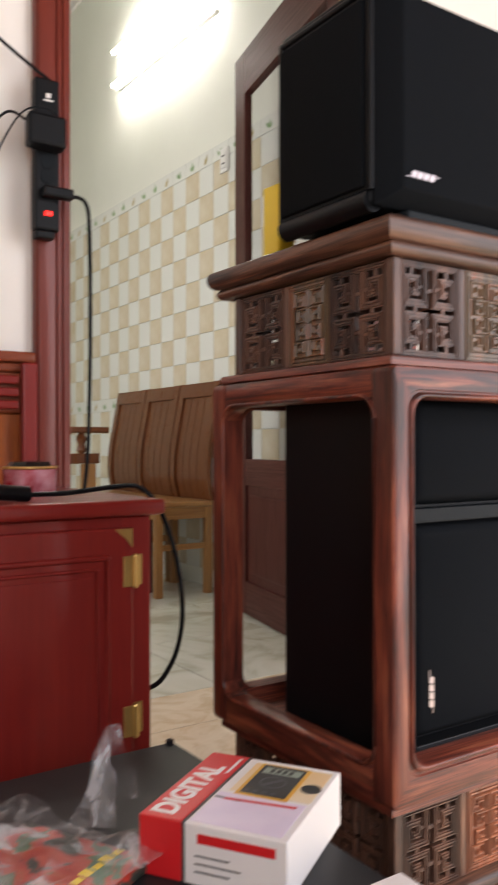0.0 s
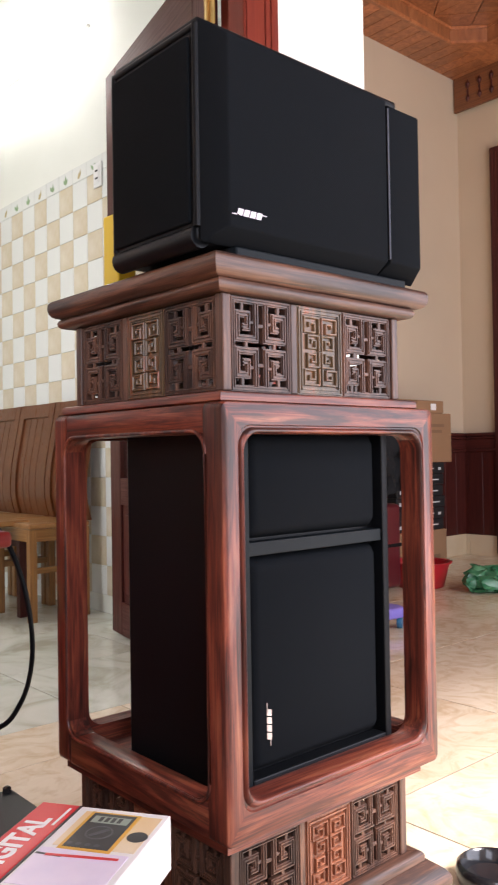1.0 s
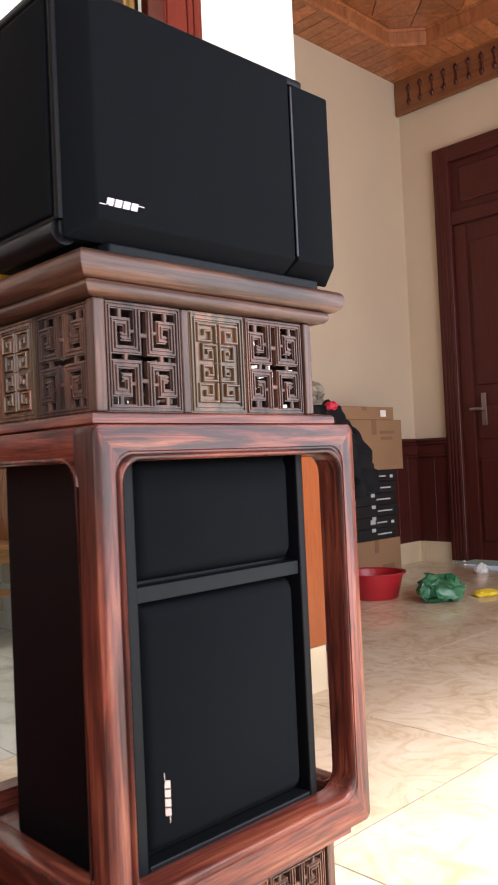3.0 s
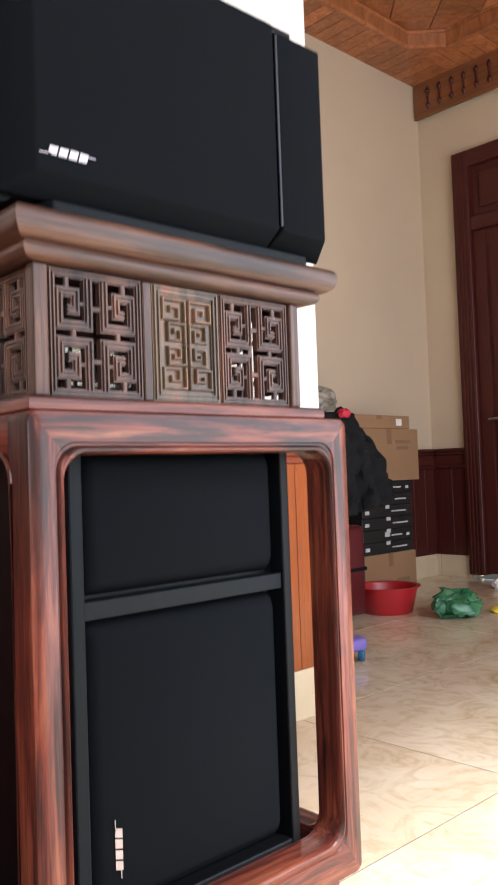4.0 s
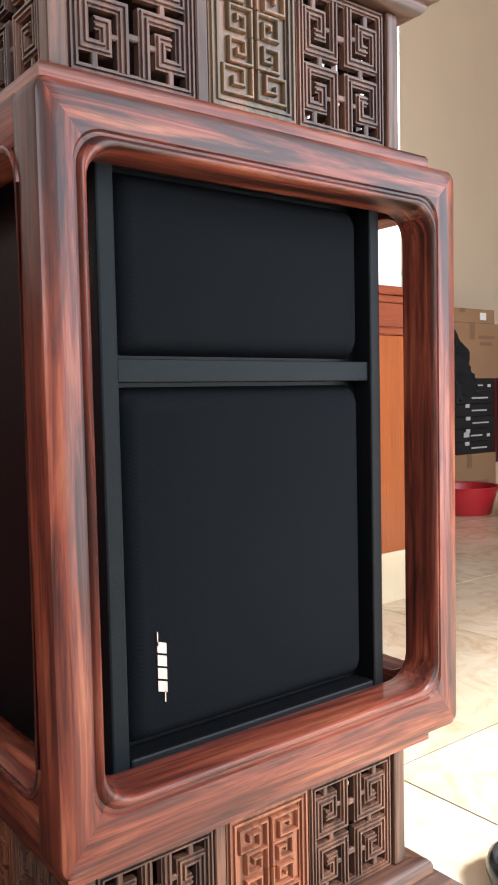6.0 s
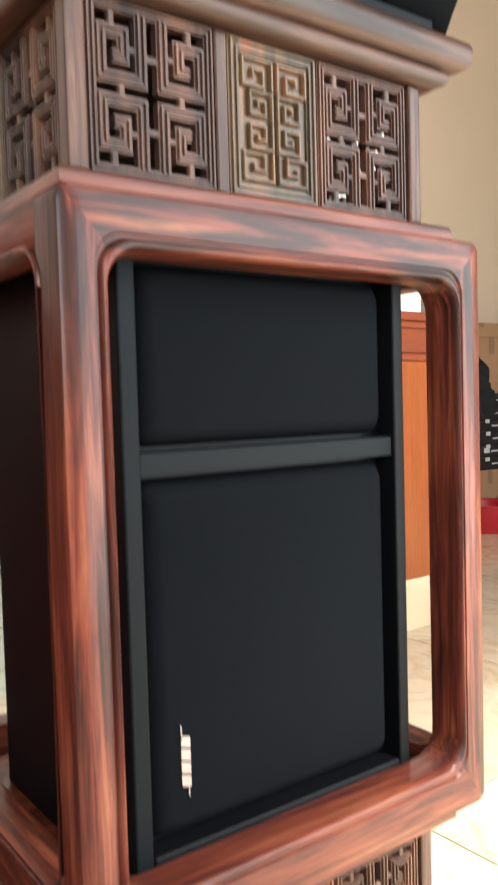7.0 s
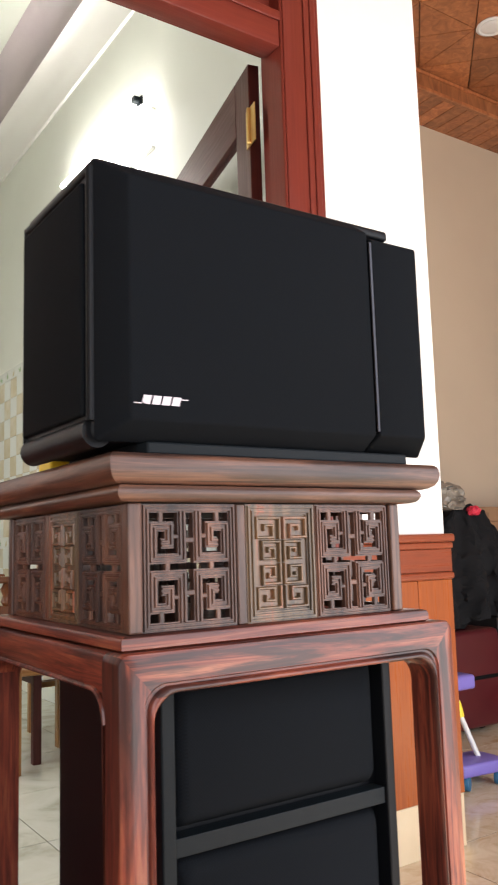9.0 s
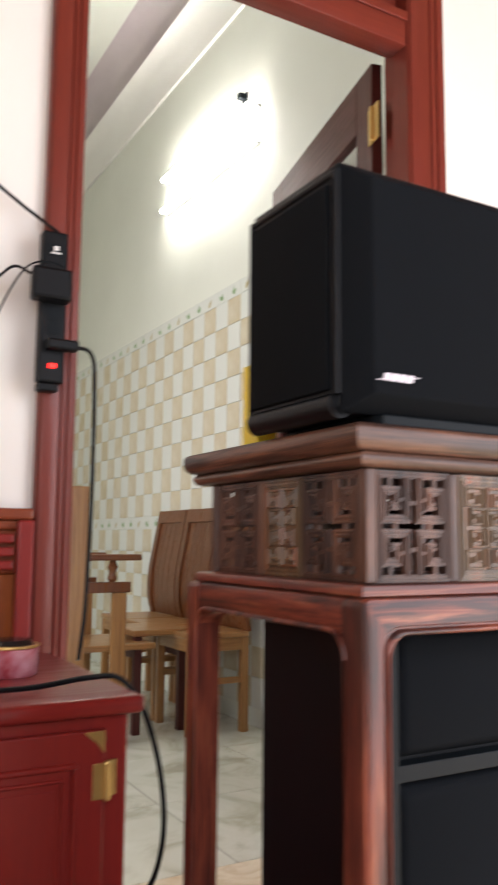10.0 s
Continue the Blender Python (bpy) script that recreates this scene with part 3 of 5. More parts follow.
# tall closed double door of the main room
door2 = thing("door_2", (EAST, 2.63, 0.03), "tall closed dark mahogany double door with a lever handle", "door", "", "structure", -90)
part("casing", casing(0.0, 0.13, 0, 3.12), dark_mahogany["z"], door2).location = (0, -1.27, 0)
part("casing", casing(1.29, 1.42, 0, 3.12), dark_mahogany["z"], door2).location = (0, -1.27, 0)
part("casing", boxes((0.13, 1.29, -0.05, 0.06, 3.0, 3.12, 0.006)), dark_mahogany["x"], door2)
part("transom_bar", boxes((0.13, 1.29, -0.04, 0.06, 2.52, 2.62, 0.006)), dark_mahogany["x"], door2)
part("transom_panel", boxes((0.13, 1.29, 0.0, 0.04, 2.62, 3.0), (0.2, 0.66, -0.02, 0.0, 2.68, 2.95, 0.01), (0.76, 1.22, -0.02, 0.0, 2.68, 2.95, 0.01)), dark_mahogany["x"], door2)
for x in (0.132, 0.712):
    lf = part("door_leaf", boxes((x, x + 0.576, 0.0, 0.04, 0.01, 2.515), (x + 0.0, x + 0.1, -0.015, 0.0, 0.011, 2.514, 0.004), (x + 0.476, x + 0.576, -0.015, 0.0, 0.011, 2.514, 0.004)), dark_mahogany["z"], door2)
    for z0, z1 in ((0.15, 0.75), (0.9, 1.15), (1.3, 2.38)):
        part("panel", boxes((x + 0.13, x + 0.446, -0.018, -0.001, z0, z1, 0.012)), dark_mahogany["z"], lf)
part("handle", boxes((0.300, 0.340, -0.033, -0.0185, 1.0, 1.24, 0.004), (0.225, 0.325, -0.078, -0.058, 1.11, 1.135, 0.008), (0.310, 0.330, -0.059, -0.033, 1.112, 1.133, 0.004)), chrome, door2, "steel lever handle on a plate")

# ---- the carved stand ----
W, DEP = 0.429, 0.422
stand = thing("speaker_stand", (0, 0, 0), "carved red-brown rosewood stand with open frame and fretwork panels", "stand")
Z0, Z1, P = 0.337, 0.883, 0.036
RAILH, RAILB, FR, RO = 0.04, 0.048, 0.027, 0.010


def corner_loop(x0, x1, z0, z1, r):
    """Corner arcs of a rounded rectangle, each of nine points: top right, top left, bottom left, bottom right."""
    out = []
    for cx, cz, a in ((x1 - r, z1 - r, 0), (x0 + r, z1 - r, 90), (x0 + r, z0 + r, 180), (x1 - r, z0 + r, 270)):
        out.append([(cx + r * math.cos(radians(a + 11.25 * i)), cz + r * math.sin(radians(a + 11.25 * i))) for i in range(9)])
    return out


# section of a member: from the outer edge (0) to the inner edge (1), with its depth
SECTION = [(0.0, P), (0.0, 0.004), (0.03, 0.0012), (0.1, 0.0), (0.4, -0.0008), (0.72, 0.0), (0.75, 0.0022), (0.80, 0.0022), (0.82, 0.0004), (0.845, -0.0012), (0.88, -0.0024), (0.915, -0.0026), (0.95, -0.0016), (0.975, 0.0008), (0.992, 0.004), (1.0, 0.009), (1.0, P)]


def ring_piece(side):
    """One mitred member of the open frame: 0 top, 1 left, 2 bottom, 3 right."""
    outer = corner_loop(0, W, Z0, Z1, RO)
    inner = corner_loop(P, W - P, Z0 + RAILB, Z1 - RAILH, FR)
    a, b = side, (side + 1) % 4
    po = outer[a][4:] + outer[b][:5]
    pi_ = inner[a][4:] + inner[b][:5]
    bm = bmesh.new()
    rows = [[bm.verts.new((o[0] + (n[0] - o[0]) * t, d, o[1] + (n[1] - o[1]) * t)) for t, d in SECTION] for o, n in zip(po, pi_)]
    m = len(SECTION)
    for r0, r1 in zip(rows, rows[1:]):
        for k in range(m):
            bm.faces.new((r0[k], r0[(k + 1) % m], r1[(k + 1) % m], r1[k]))
    bm.faces.new(rows[0])
    bm.faces.new(rows[-1][::-1])
    return bm


for side in range(4):
    nm, wood = ("rail", rose["x"]) if side % 2 == 0 else ("post", rose["z"])
    part(nm, ring_piece(side), wood, stand, smooth=True)
    back = part(nm, moved(ring_piece(side), Matrix.Translation((0, DEP, 0)) @ Matrix.Diagonal((1, -1, 1, 1))), wood, stand, smooth=True)
for z, rh in ((Z0, RAILB), (Z1 - RAILH, RAILH)):
    for x in (0.001, W - P + 0.001):
        part("rail", boxes((x, x + P - 0.002, P + 0.0005, DEP - P - 0.0005, z + 0.001, z + rh - 0.001, 0.004, 2)), rose["y"], stand, smooth=True)


def fillet(r, t):
    """A concave corner block in local x, z with thickness t along y."""
    pts = [(0, 0)] + [(r - r * math.sin(a), r - r * math.cos(a)) for a in [radians(9 * i) for i in range(11)]]
    bm = bmesh.new()
    lo = [bm.verts.new((x, 0, z)) for x, z in pts]
    hi = [bm.verts.new((x, t, z)) for x, z in pts]
    n = len(pts)
    bm.faces.new(lo)
    bm.faces.new(hi[::-1])
    for i in range(n):
        bm.faces.new((lo[i], hi[i], hi[(i + 1) % n], lo[(i + 1) % n]))
    return bm


fm = to_mesh("corner_block", fillet(FR, P - 0.005), rose["z"], True)
zi0, zi1 = Z0 + RAILB - 0.0015, Z1 - RAILH + 0.0015
for x in (0.0025, W - P + 0.0025):
    for y, z, sx, sz in ((P - 0.001, zi0, 1, 1), (DEP - P + 0.001, zi0, -1, 1), (P - 0.001, zi1, 1, -1), (DEP - P + 0.001, zi1, -1, -1)):
        o = new("corner_block", fm)
        o.parent, o.location, o.scale = stand, (x + (P - 0.005), y, z), (sx, 1, sz)
        o.rotation_euler = (0, 0, radians(90))


def bead_path(a0, a1, z0, z1, r):
    pts = []
    for cx, cz, s in ((a1 - r, z1 - r, 0), (a0 + r, z1 - r, 90), (a0 + r, z0 + r, 180), (a1 - r, z0 + r, 270)):
        pts += [(cx + r * math.cos(radians(s + 15 * i)), cz + r * math.sin(radians(s + 15 * i))) for i in range(7)]
    return pts + pts[:1]


bd = bead_path(P - 0.0035, DEP - P + 0.0035, zi0 - 0.003, zi1 + 0.003, FR + 0.002)
for x in (0.0, W):
    part("bead", sweep(bmesh.new(), [(x, a, z) for a, z in bd], 0.0026, 8), rose["z"], stand, smooth=True)
part("shelf", boxes((P - 0.004, W - P + 0.004, P - 0.004, DEP - P + 0.004, Z0 + 0.012, Z0 + 0.024)), rose["x"], stand)
part("top_panel", boxes((P - 0.004, W - P + 0.004, P - 0.004, DEP - P + 0.004, Z1 - 0.013, Z1 - 0.002)), rose["x"], stand)


def ring_slab(x0, x1, y0, y1, z0, z1, bevel):
    return boxes((x0, x1, y0, y1, z0, z1, bevel, 3))


def moulding(name, x0, x1, y0, y1, profile, woods):
    """A mitred moulding round a slab: rectangles of (inset, z) from the bottom to the top, and the board inside it."""
    ins = max(i for i, z in profile) + 0.02
    zb, zt = profile[0][1], profile[-1][1]
    for k in range(4):
        bm = bmesh.new()
        rows = []
        for i, z in profile + [(ins, zt), (ins, zb)]:
            c = ((x0 + i, y0 + i), (x1 - i, y0 + i), (x1 - i, y1 - i), (x0 + i, y1 - i))
            rows.append([bm.verts.new((*c[k], z)), bm.verts.new((*c[(k + 1) % 4], z))])
        for r0, r1 in zip(rows, rows[1:] + rows[:1]):
            bm.faces.new((r0[0], r0[1], r1[1], r1[0]))
        bm.faces.new([r[0] for r in rows])
        bm.faces.new([r[1] for r in rows][::-1])
        part(name, bm, woods["xy"[k % 2]], stand, smooth=True)
    part("board", boxes((x0 + ins, x1 - ins, y0 + ins, y1 - ins, zb + 0.001, zt - 0.001)), woods["x"], stand)


# fretwork storey, used above and below the frame
LX0, LX1, LY0, LY1 = 0.019, 0.369, 0.018, 0.383
SPIRAL = [(0.165, 0.88), (0.165, 0.13), (0.77, 0.13), (0.77, 0.64), (0.43, 0.64), (0.43, 0.37), (0.60, 0.37)]


RIDGES = [(-0.5, 1.0), (-0.5, 0.0028), (-0.34, 0.0028), (-0.3, 0.0006), (-0.14, 0.0006), (-0.1, 0.0026), (0.1, 0.0026), (0.14, 0.0006), (0.3, 0.0006), (0.34, 0.0028), (0.5, 0.0028), (0.5, 1.0)]


def bars(bm, pts, w, y0, y1, closed=False):
    """A twin-ridged bar along x, z points with mitred corners."""
    n = len(pts)
    rows = []
    for i, (x, z) in enumerate(pts):
        a, b, c = Vector(pts[i - 1]), Vector((x, z)), Vector(pts[(i + 1) % n])
        d0, d1 = (b - a).normalized(), (c - b).normalized()
        if not closed and i == 0:
            d0 = d1
        if not closed and i == n - 1:
            d1 = d0
        n0, n1 = Vector((-d0.y, d0.x)), Vector((-d1.y, d1.x))
        mt = (n0 + n1) / (1 + n0.dot(n1))
        rows.append([bm.verts.new((x + mt.x * o * w, y1 if d == 1.0 else y0 + d, z + mt.y * o * w)) for o, d in RIDGES])
    m = len(RIDGES)
    for r0, r1 in zip(rows, rows[1:] + (rows[:1] if closed else [])):
        for k in range(m):
            bm.faces.new((r0[k], r0[(k + 1) % m], r1[(k + 1) % m], r1[k]))
    if not closed:
        bm.faces.new(rows[0])
        bm.faces.new(rows[-1][::-1])


def fret(w, h, thick):
    """A pierced panel of four square spirals about its middle, in local x, z, its face at y = 0."""
    bm = bmesh.new()
    f, b = 0.0085, 0.0098
    bars(bm, [(f / 2, f / 2), (w - f / 2, f / 2), (w - f / 2, h - f / 2), (f / 2, h - f / 2)], f, 0.0, thick, True)
    hw, hh = w / 2, h / 2
    for sx in (-1, 1):
        for sz in (-1, 1):
            bars(bm, [(hw + sx * u * hw, hh + sz * v * hh) for u, v in SPIRAL], b, 0.0004, thick - 0.002)
            for u, v, ru, rv in ((0.89, 0.40, 0.005, 0.0028), (0.60, 0.78, 0.0028, 0.008), (0.0, 0.42, 0.006, 0.0028), (0.47, 0.0, 0.0028, 0.005), (0.30, 0.48, 0.004, 0.0024)):
                nx, nz = hw + sx * u * hw, hh + sz * v * hh
                if (u > 0 or sx > 0) and (v > 0 or sz > 0):
                    box(bm, nx - ru, nx + ru, 0.003, thick - 0.004, nz - rv, nz + rv, 0.001, 1)
    return bm


def ridge(bm, pts, w, y0, y1):
    """A single rounded ridge along x, z points with mitred corners."""
    rows = []
    n = len(pts)
    for i, (x, z) in enumerate(pts):
        a, b, c = Vector(pts[max(i - 1, 0)]), Vector((x, z)), Vector(pts[min(i + 1, n - 1)])
        d0 = (b - a).normalized() if i else (c - b).normalized()
        d1 = (c - b).normalized() if i < n - 1 else d0
        n0, n1 = Vector((-d0.y, d0.x)), Vector((-d1.y, d1.x))
        mt = (n0 + n1) / (1 + n0.dot(n1))
        rows.append([bm.verts.new((x + mt.x * o * w, y1 + (y0 - y1) * d, z + mt.y * o * w)) for o, d in ((-0.5, 0.0), (-0.42, 0.7), (-0.2, 1.0), (0.2, 1.0), (0.42, 0.7), (0.5, 0.0))])
    for r0, r1 in zip(rows, rows[1:]):
        for k in range(6):
            bm.faces.new((r0[k], r0[(k + 1) % 6], r1[(k + 1) % 6], r1[k]))
    bm.faces.new(rows[0])
    bm.faces.new(rows[-1][::-1])


def relief(w, h, thick, mat):
    """A solid panel with raised square spirals, four rows in two mirrored columns."""
    bm = bmesh.new()
    f = 0.011
    bars(bm, [(f / 2, f / 2), (w - f / 2, f / 2), (w - f / 2, h - f / 2), (f / 2, h - f / 2)], f, 0.0, thick, True)
    box(bm, f + 0.0003, w - f - 0.0003, 0.0046, thick - 0.001, f + 0.0003, h - f - 0.0003)
    panel = part("carved_panel", bm, mat, stand, "raised square-spiral carving")
    rh = (h - 2 * f - 0.006) / 4
    big = [(0.0, 0.0), (0.0, 1.0), (1.0, 1.0), (1.0, 0.10), (0.30, 0.10), (0.30, 0.66), (0.66, 0.66), (0.66, 0.40)]
    small = [(0.0, 1.0), (0.0, 0.06), (1.0, 0.06), (1.0, 0.84), (0.32, 0.84), (0.32, 0.36), (0.66, 0.36), (0.66, 0.56)]
    for side in (-1, 1):
        for j in range(4):
            outer = (w / 2 - f - 0.0052) * (1.0 if j in (0, 3) else 0.76)
            pts = [(w / 2 + side * (0.003 + u * outer), f + 0.003 + rh * j + (v if j in (1, 3) else 1 - v) * (rh - 0.001) + 0.0005) for u, v in (big if j in (0, 3) else small)]
            sb = bmesh.new()
            ridge(sb, pts, 0.0036, 0.0002, 0.0048)
            part("spiral", sb, mat, panel)
    return panel


def storey(z0, z1, middle):
    """Fretwork panels on four sides, each side with a plain stile and a raised carved panel in its middle."""
    ps, mw, st, gap = 0.015, 0.090, 0.011, 0.0012
    for x in (LX0, LX1 - ps):
        for y in (LY0, LY1 - ps):
            part("corner_stile", boxes((x, x + ps, y, y + ps, z0, z1, 0.002, 2)), brown["z"], stand)
    h = z1 - z0 - 0.001
    for side in range(4):
        along = (LX1 - LX0 if side % 2 == 0 else LY1 - LY0) - 2 * ps
        base = {0: pose(LX0 + ps, LY0 + 0.002, z0), 1: pose(LX1 - 0.002, LY0 + ps, z0, 0, 0, 90), 2: pose(LX1 - ps, LY1 - 0.002, z0, 0, 0, 180), 3: pose(LX0 + 0.002, LY1 - ps, z0, 0, 0, 270)}[side]
        pw = (along - mw - st - 5 * gap) / 2
        x = gap
        for kind, w in (("f", pw), ("s", st), ("c", mw), ("f", pw)):
            if kind == "f":
                o = part("fretwork_panel", fret(w, h, 0.012), brown["z"], stand, "pierced square-spiral fretwork")
            elif kind == "s":
                o = part("panel_stile", boxes((0, w, 0.0012, 0.012, 0, h, 0.0012, 1)), brown["z"], stand)
            else:
                o = relief(w, h, 0.012, middle)
            o.matrix_basis = base @ pose(x, 0, 0)
            x += w + gap


ZS, ZN, ZC = 0.8975, 1.0215, 1.0665     # feet of the upper fretwork and neck, top of the cornice
moulding("step_moulding", 0.008, 0.401, 0.010, DEP - 0.012, [(0.003, Z1), (0.0, Z1 + 0.002), (0.0, ZS - 0.005), (0.0015, ZS - 0.002), (0.005, ZS - 0.0005)], rose)
storey(ZS, ZN - 0.0005, carved)
moulding("neck_moulding", 0.003, 0.394, 0.004, DEP - 0.008, [(0.010, ZN), (0.005, ZN + 0.0012), (0.0018, ZN + 0.004), (0.0003, ZN + 0.0075), (0.0, ZN + 0.0095), (0.0012, ZN + 0.0125), (0.004, ZN + 0.0155)], brown)
moulding("cornice", -0.008, 0.419, -0.004, DEP + 0.004, [(0.016, ZC - 0.0288), (0.010, ZC - 0.0275), (0.005, ZC - 0.0245), (0.0018, ZC - 0.020), (0.0004, ZC - 0.015), (0.0, ZC - 0.011), (0.0004, ZC - 0.006), (0.002, ZC - 0.0025), (0.005, ZC)], brown)
moulding("step_moulding", 0.010, 0.398, 0.012, DEP - 0.012, [(0.003, 0.323), (0.0, 0.325), (0.0, Z0 - 0.0045), (0.001, Z0 - 0.002), (0.004, Z0 - 0.0005)], rose)
storey(0.208, 0.3225, carved_red)
moulding("neck_moulding", 0.003, 0.394, 0.004, DEP - 0.008, [(0.0, 0.1925), (0.0, 0.200), (0.0015, 0.2035), (0.004, 0.206), (0.008, 0.2075)], brown)
moulding("base_moulding", -0.022, 0.428, -0.022, DEP + 0.02, [(0.004, 0.150), (0.0, 0.154), (0.0, 0.164), (0.002, 0.170), (0.008, 0.177), (0.017, 0.184), (0.024, 0.189), (0.028, 0.192)], brown)
part("plinth", ring_slab(0.01, W - 0.01, 0.01, DEP - 0.01, 0.06, 0.150, 0.006), brown["x"], stand, smooth=True)
for x in (0.0, W - 0.07):
    for y in (0.0, DEP - 0.07):
        part("foot", boxes((x, x + 0.07, y, y + 0.07, 0, 0.06, 0.01, 3)), brown["z"], stand, smooth=True)


# a small slanted badge of plain bars
def badge(length, h):
    bm = bmesh.new()

    def slab(x0, x1, z0, z1):
        lean = 0.3
        vs = [(x0 + lean * z0, z0), (x1 + lean * z0, z0), (x1 + lean * z1, z1), (x0 + lean * z1, z1)]
        lo = [bm.verts.new((a, -0.0012, c)) for a, c in vs]
        hi = [bm.verts.new((a, 0, c)) for a, c in vs]
        bm.faces.new(lo)
        bm.faces.new(hi[::-1])
        for k in range(4):
            bm.faces.new((lo[k], lo[(k + 1) % 4], hi[(k + 1) % 4], hi[k]))
    slab(0, length * 0.2, 0.0, h * 0.12)
    slab(length * 0.82, length * 0.97, h * 0.7, h * 0.82)
    for i in range(4):
        slab(length * (0.14 + 0.18 * i), length * (0.29 + 0.18 * i), 0.0, h)
    return bm


# upper speaker
def frustum(x0, x1, z0, z1, ya, xa0, xa1, za0, za1, yb, bevel):
    """From a rear rectangle at ya to a smaller front one at yb, with rounded edges."""
    bm = bmesh.new()
    r = [bm.verts.new(p) for p in ((x0, ya, z0), (x1, ya, z0), (x1, ya, z1), (x0, ya, z1))]
    f = [bm.verts.new(p) for p in ((xa0, yb, za0), (xa1, yb, za0), (xa1, yb, za1), (xa0, yb, za1))]
    bm.faces.new(r[::-1])
    bm.faces.new(f)
    for k in range(4):
        bm.faces.new((r[k], r[(k + 1) % 4], f[(k + 1) % 4], f[k]))
    bmesh.ops.bevel(bm, geom=[e for e in bm.edges], offset=bevel, segments=3, affect="EDGES", profile=0.5, clamp_overlap=True)
    return bm


spk = thing("bookshelf_speaker", (0, 0, ZC), "black bookshelf speaker with cloth grille lying on the stand's cornice", "speaker")
part("cabinet", boxes((-0.018, 0.404, 0.022, 0.205, 0.012, 0.281, 0.008, 3)), black_plastic, spk, smooth=True)
part("base_plate", prism(bmesh.new(), [(0.03, 0.198), (0.03, 0.02), (0.036, 0.008), (0.375, 0.006), (0.386, 0.03), (0.386, 0.198)], 0.0, 0.0125, 0.002), grey_plastic, spk)
part("grille", frustum(-0.017, 0.3145, 0.010, 0.2885, 0.016, 0.010, 0.3145, 0.030, 0.268, -0.011, 0.003), grille, spk, "fine black cloth front", smooth=True)
part("grille", frustum(0.3195, 0.413, 0.010, 0.2775, 0.024, 0.3195, 0.392, 0.030, 0.262, -0.011, 0.003), grille, spk, "fine black cloth side section", smooth=True)
part("trim_strip", boxes((0.3148, 0.3192, -0.0125, 0.004, 0.034, 0.258, 0.001)), strip_metal, spk, "slim dark metal strip")
part("side_grille", boxes((-0.0235, -0.017, 0.028, 0.200, 0.036, 0.268, 0.004, 3)), grille, spk, smooth=True)
part("side_roll", sweep(bmesh.new(), [(-0.009, 0.024, 0.021), (-0.009, 0.204, 0.021)], 0.0150, 16), black_plastic, spk, smooth=True)
part("top_cap", prism(bmesh.new(), [(-0.016, 0.204), (-0.016, 0.0165), (0.374, 0.0165), (0.377, 0.204)], 0.279, 0.2915, 0.004, 3), black_plastic, spk, smooth=True)
for y in (0.0195, 0.2025):
    part("edge_trim", sweep(bmesh.new(), [(-0.0165, y, 0.031), (-0.0165, y, 0.281)], 0.0048, 12), black_plastic, spk, smooth=True)
part("edge_trim", sweep(bmesh.new(), [(-0.0165, 0.0195, 0.2785), (-0.0165, 0.2025, 0.2785)], 0.0048, 12), black_plastic, spk, smooth=True)
part("badge", moved(badge(0.058, 0.0085), pose(0.012, -0.0112, 0.0445)), chrome, spk, "plain silver badge")

# lower speaker, upright in the frame
low = thing("floor_speaker", (0, 0, Z0 + 0.024), "black upright speaker with two cloth panels inside the stand", "speaker")
part("cabinet", boxes((0.056, 0.362, 0.060, 0.298, 0.0, 0.4985, 0.004)), black_plastic, low)
part("frame_stile", boxes((0.0600, 0.0755, 0.036, 0.0595, 0.0, 0.4985, 0.002)), grey_plastic, low)
part("frame_stile", boxes((0.3465, 0.3600, 0.036, 0.0595, 0.0, 0.4985, 0.002)), black_plastic, low)
part("frame_rail", boxes((0.076, 0.346, 0.036, 0.0595, 0.0, 0.030, 0.002)), black_plastic, low)
part("frame_rail", boxes((0.076, 0.346, 0.038, 0.0595, 0.487, 0.4985, 0.002)), black_plastic, low)
part("cross_bar", boxes((0.076, 0.346, 0.0395, 0.0595, 0.3215, 0.3395, 0.001)), grey_plastic, low)


def pillow(x0, x1, z0, z1, y0, y1, inset, r):
    """A cloth panel with rounded corners that swells from its rim to a flat face."""
    bm = bmesh.new()
    rings = []
    for k, (i, y) in enumerate(((0.0, y0), (inset * 0.15, y0 + (y1 - y0) * 0.3), (inset * 0.5, y0 + (y1 - y0) * 0.72), (inset, y1))):
        loop = [p for arc in corner_loop(x0 + i, x1 - i, z0 + i, z1 - i, r) for p in arc]
        rings.append([bm.verts.new((x, y, z)) for x, z in loop])
    n = len(rings[0])
    for a, b in zip(rings, rings[1:]):
        for k in range(n):
            bm.faces.new((a[k], a[(k + 1) % n], b[(k + 1) % n], b[k]))
    bm.faces.new(rings[-1])
    bm.faces.new(rings[0][::-1])
    return bm


part("grille", pillow(0.079, 0.3435, 0.033, 0.318, 0.0592, 0.0415, 0.014, 0.012), grille, low, "fine black cloth panel", smooth=True)
part("grille", pillow(0.079, 0.3435, 0.343, 0.484, 0.0592, 0.0415, 0.014, 0.012), grille, low, "fine black cloth panel", smooth=True)
part("badge", moved(badge(0.058, 0.0085), pose(0.1045, 0.0413, 0.1245, 0, 90, 0)), chrome, low, "plain silver badge")

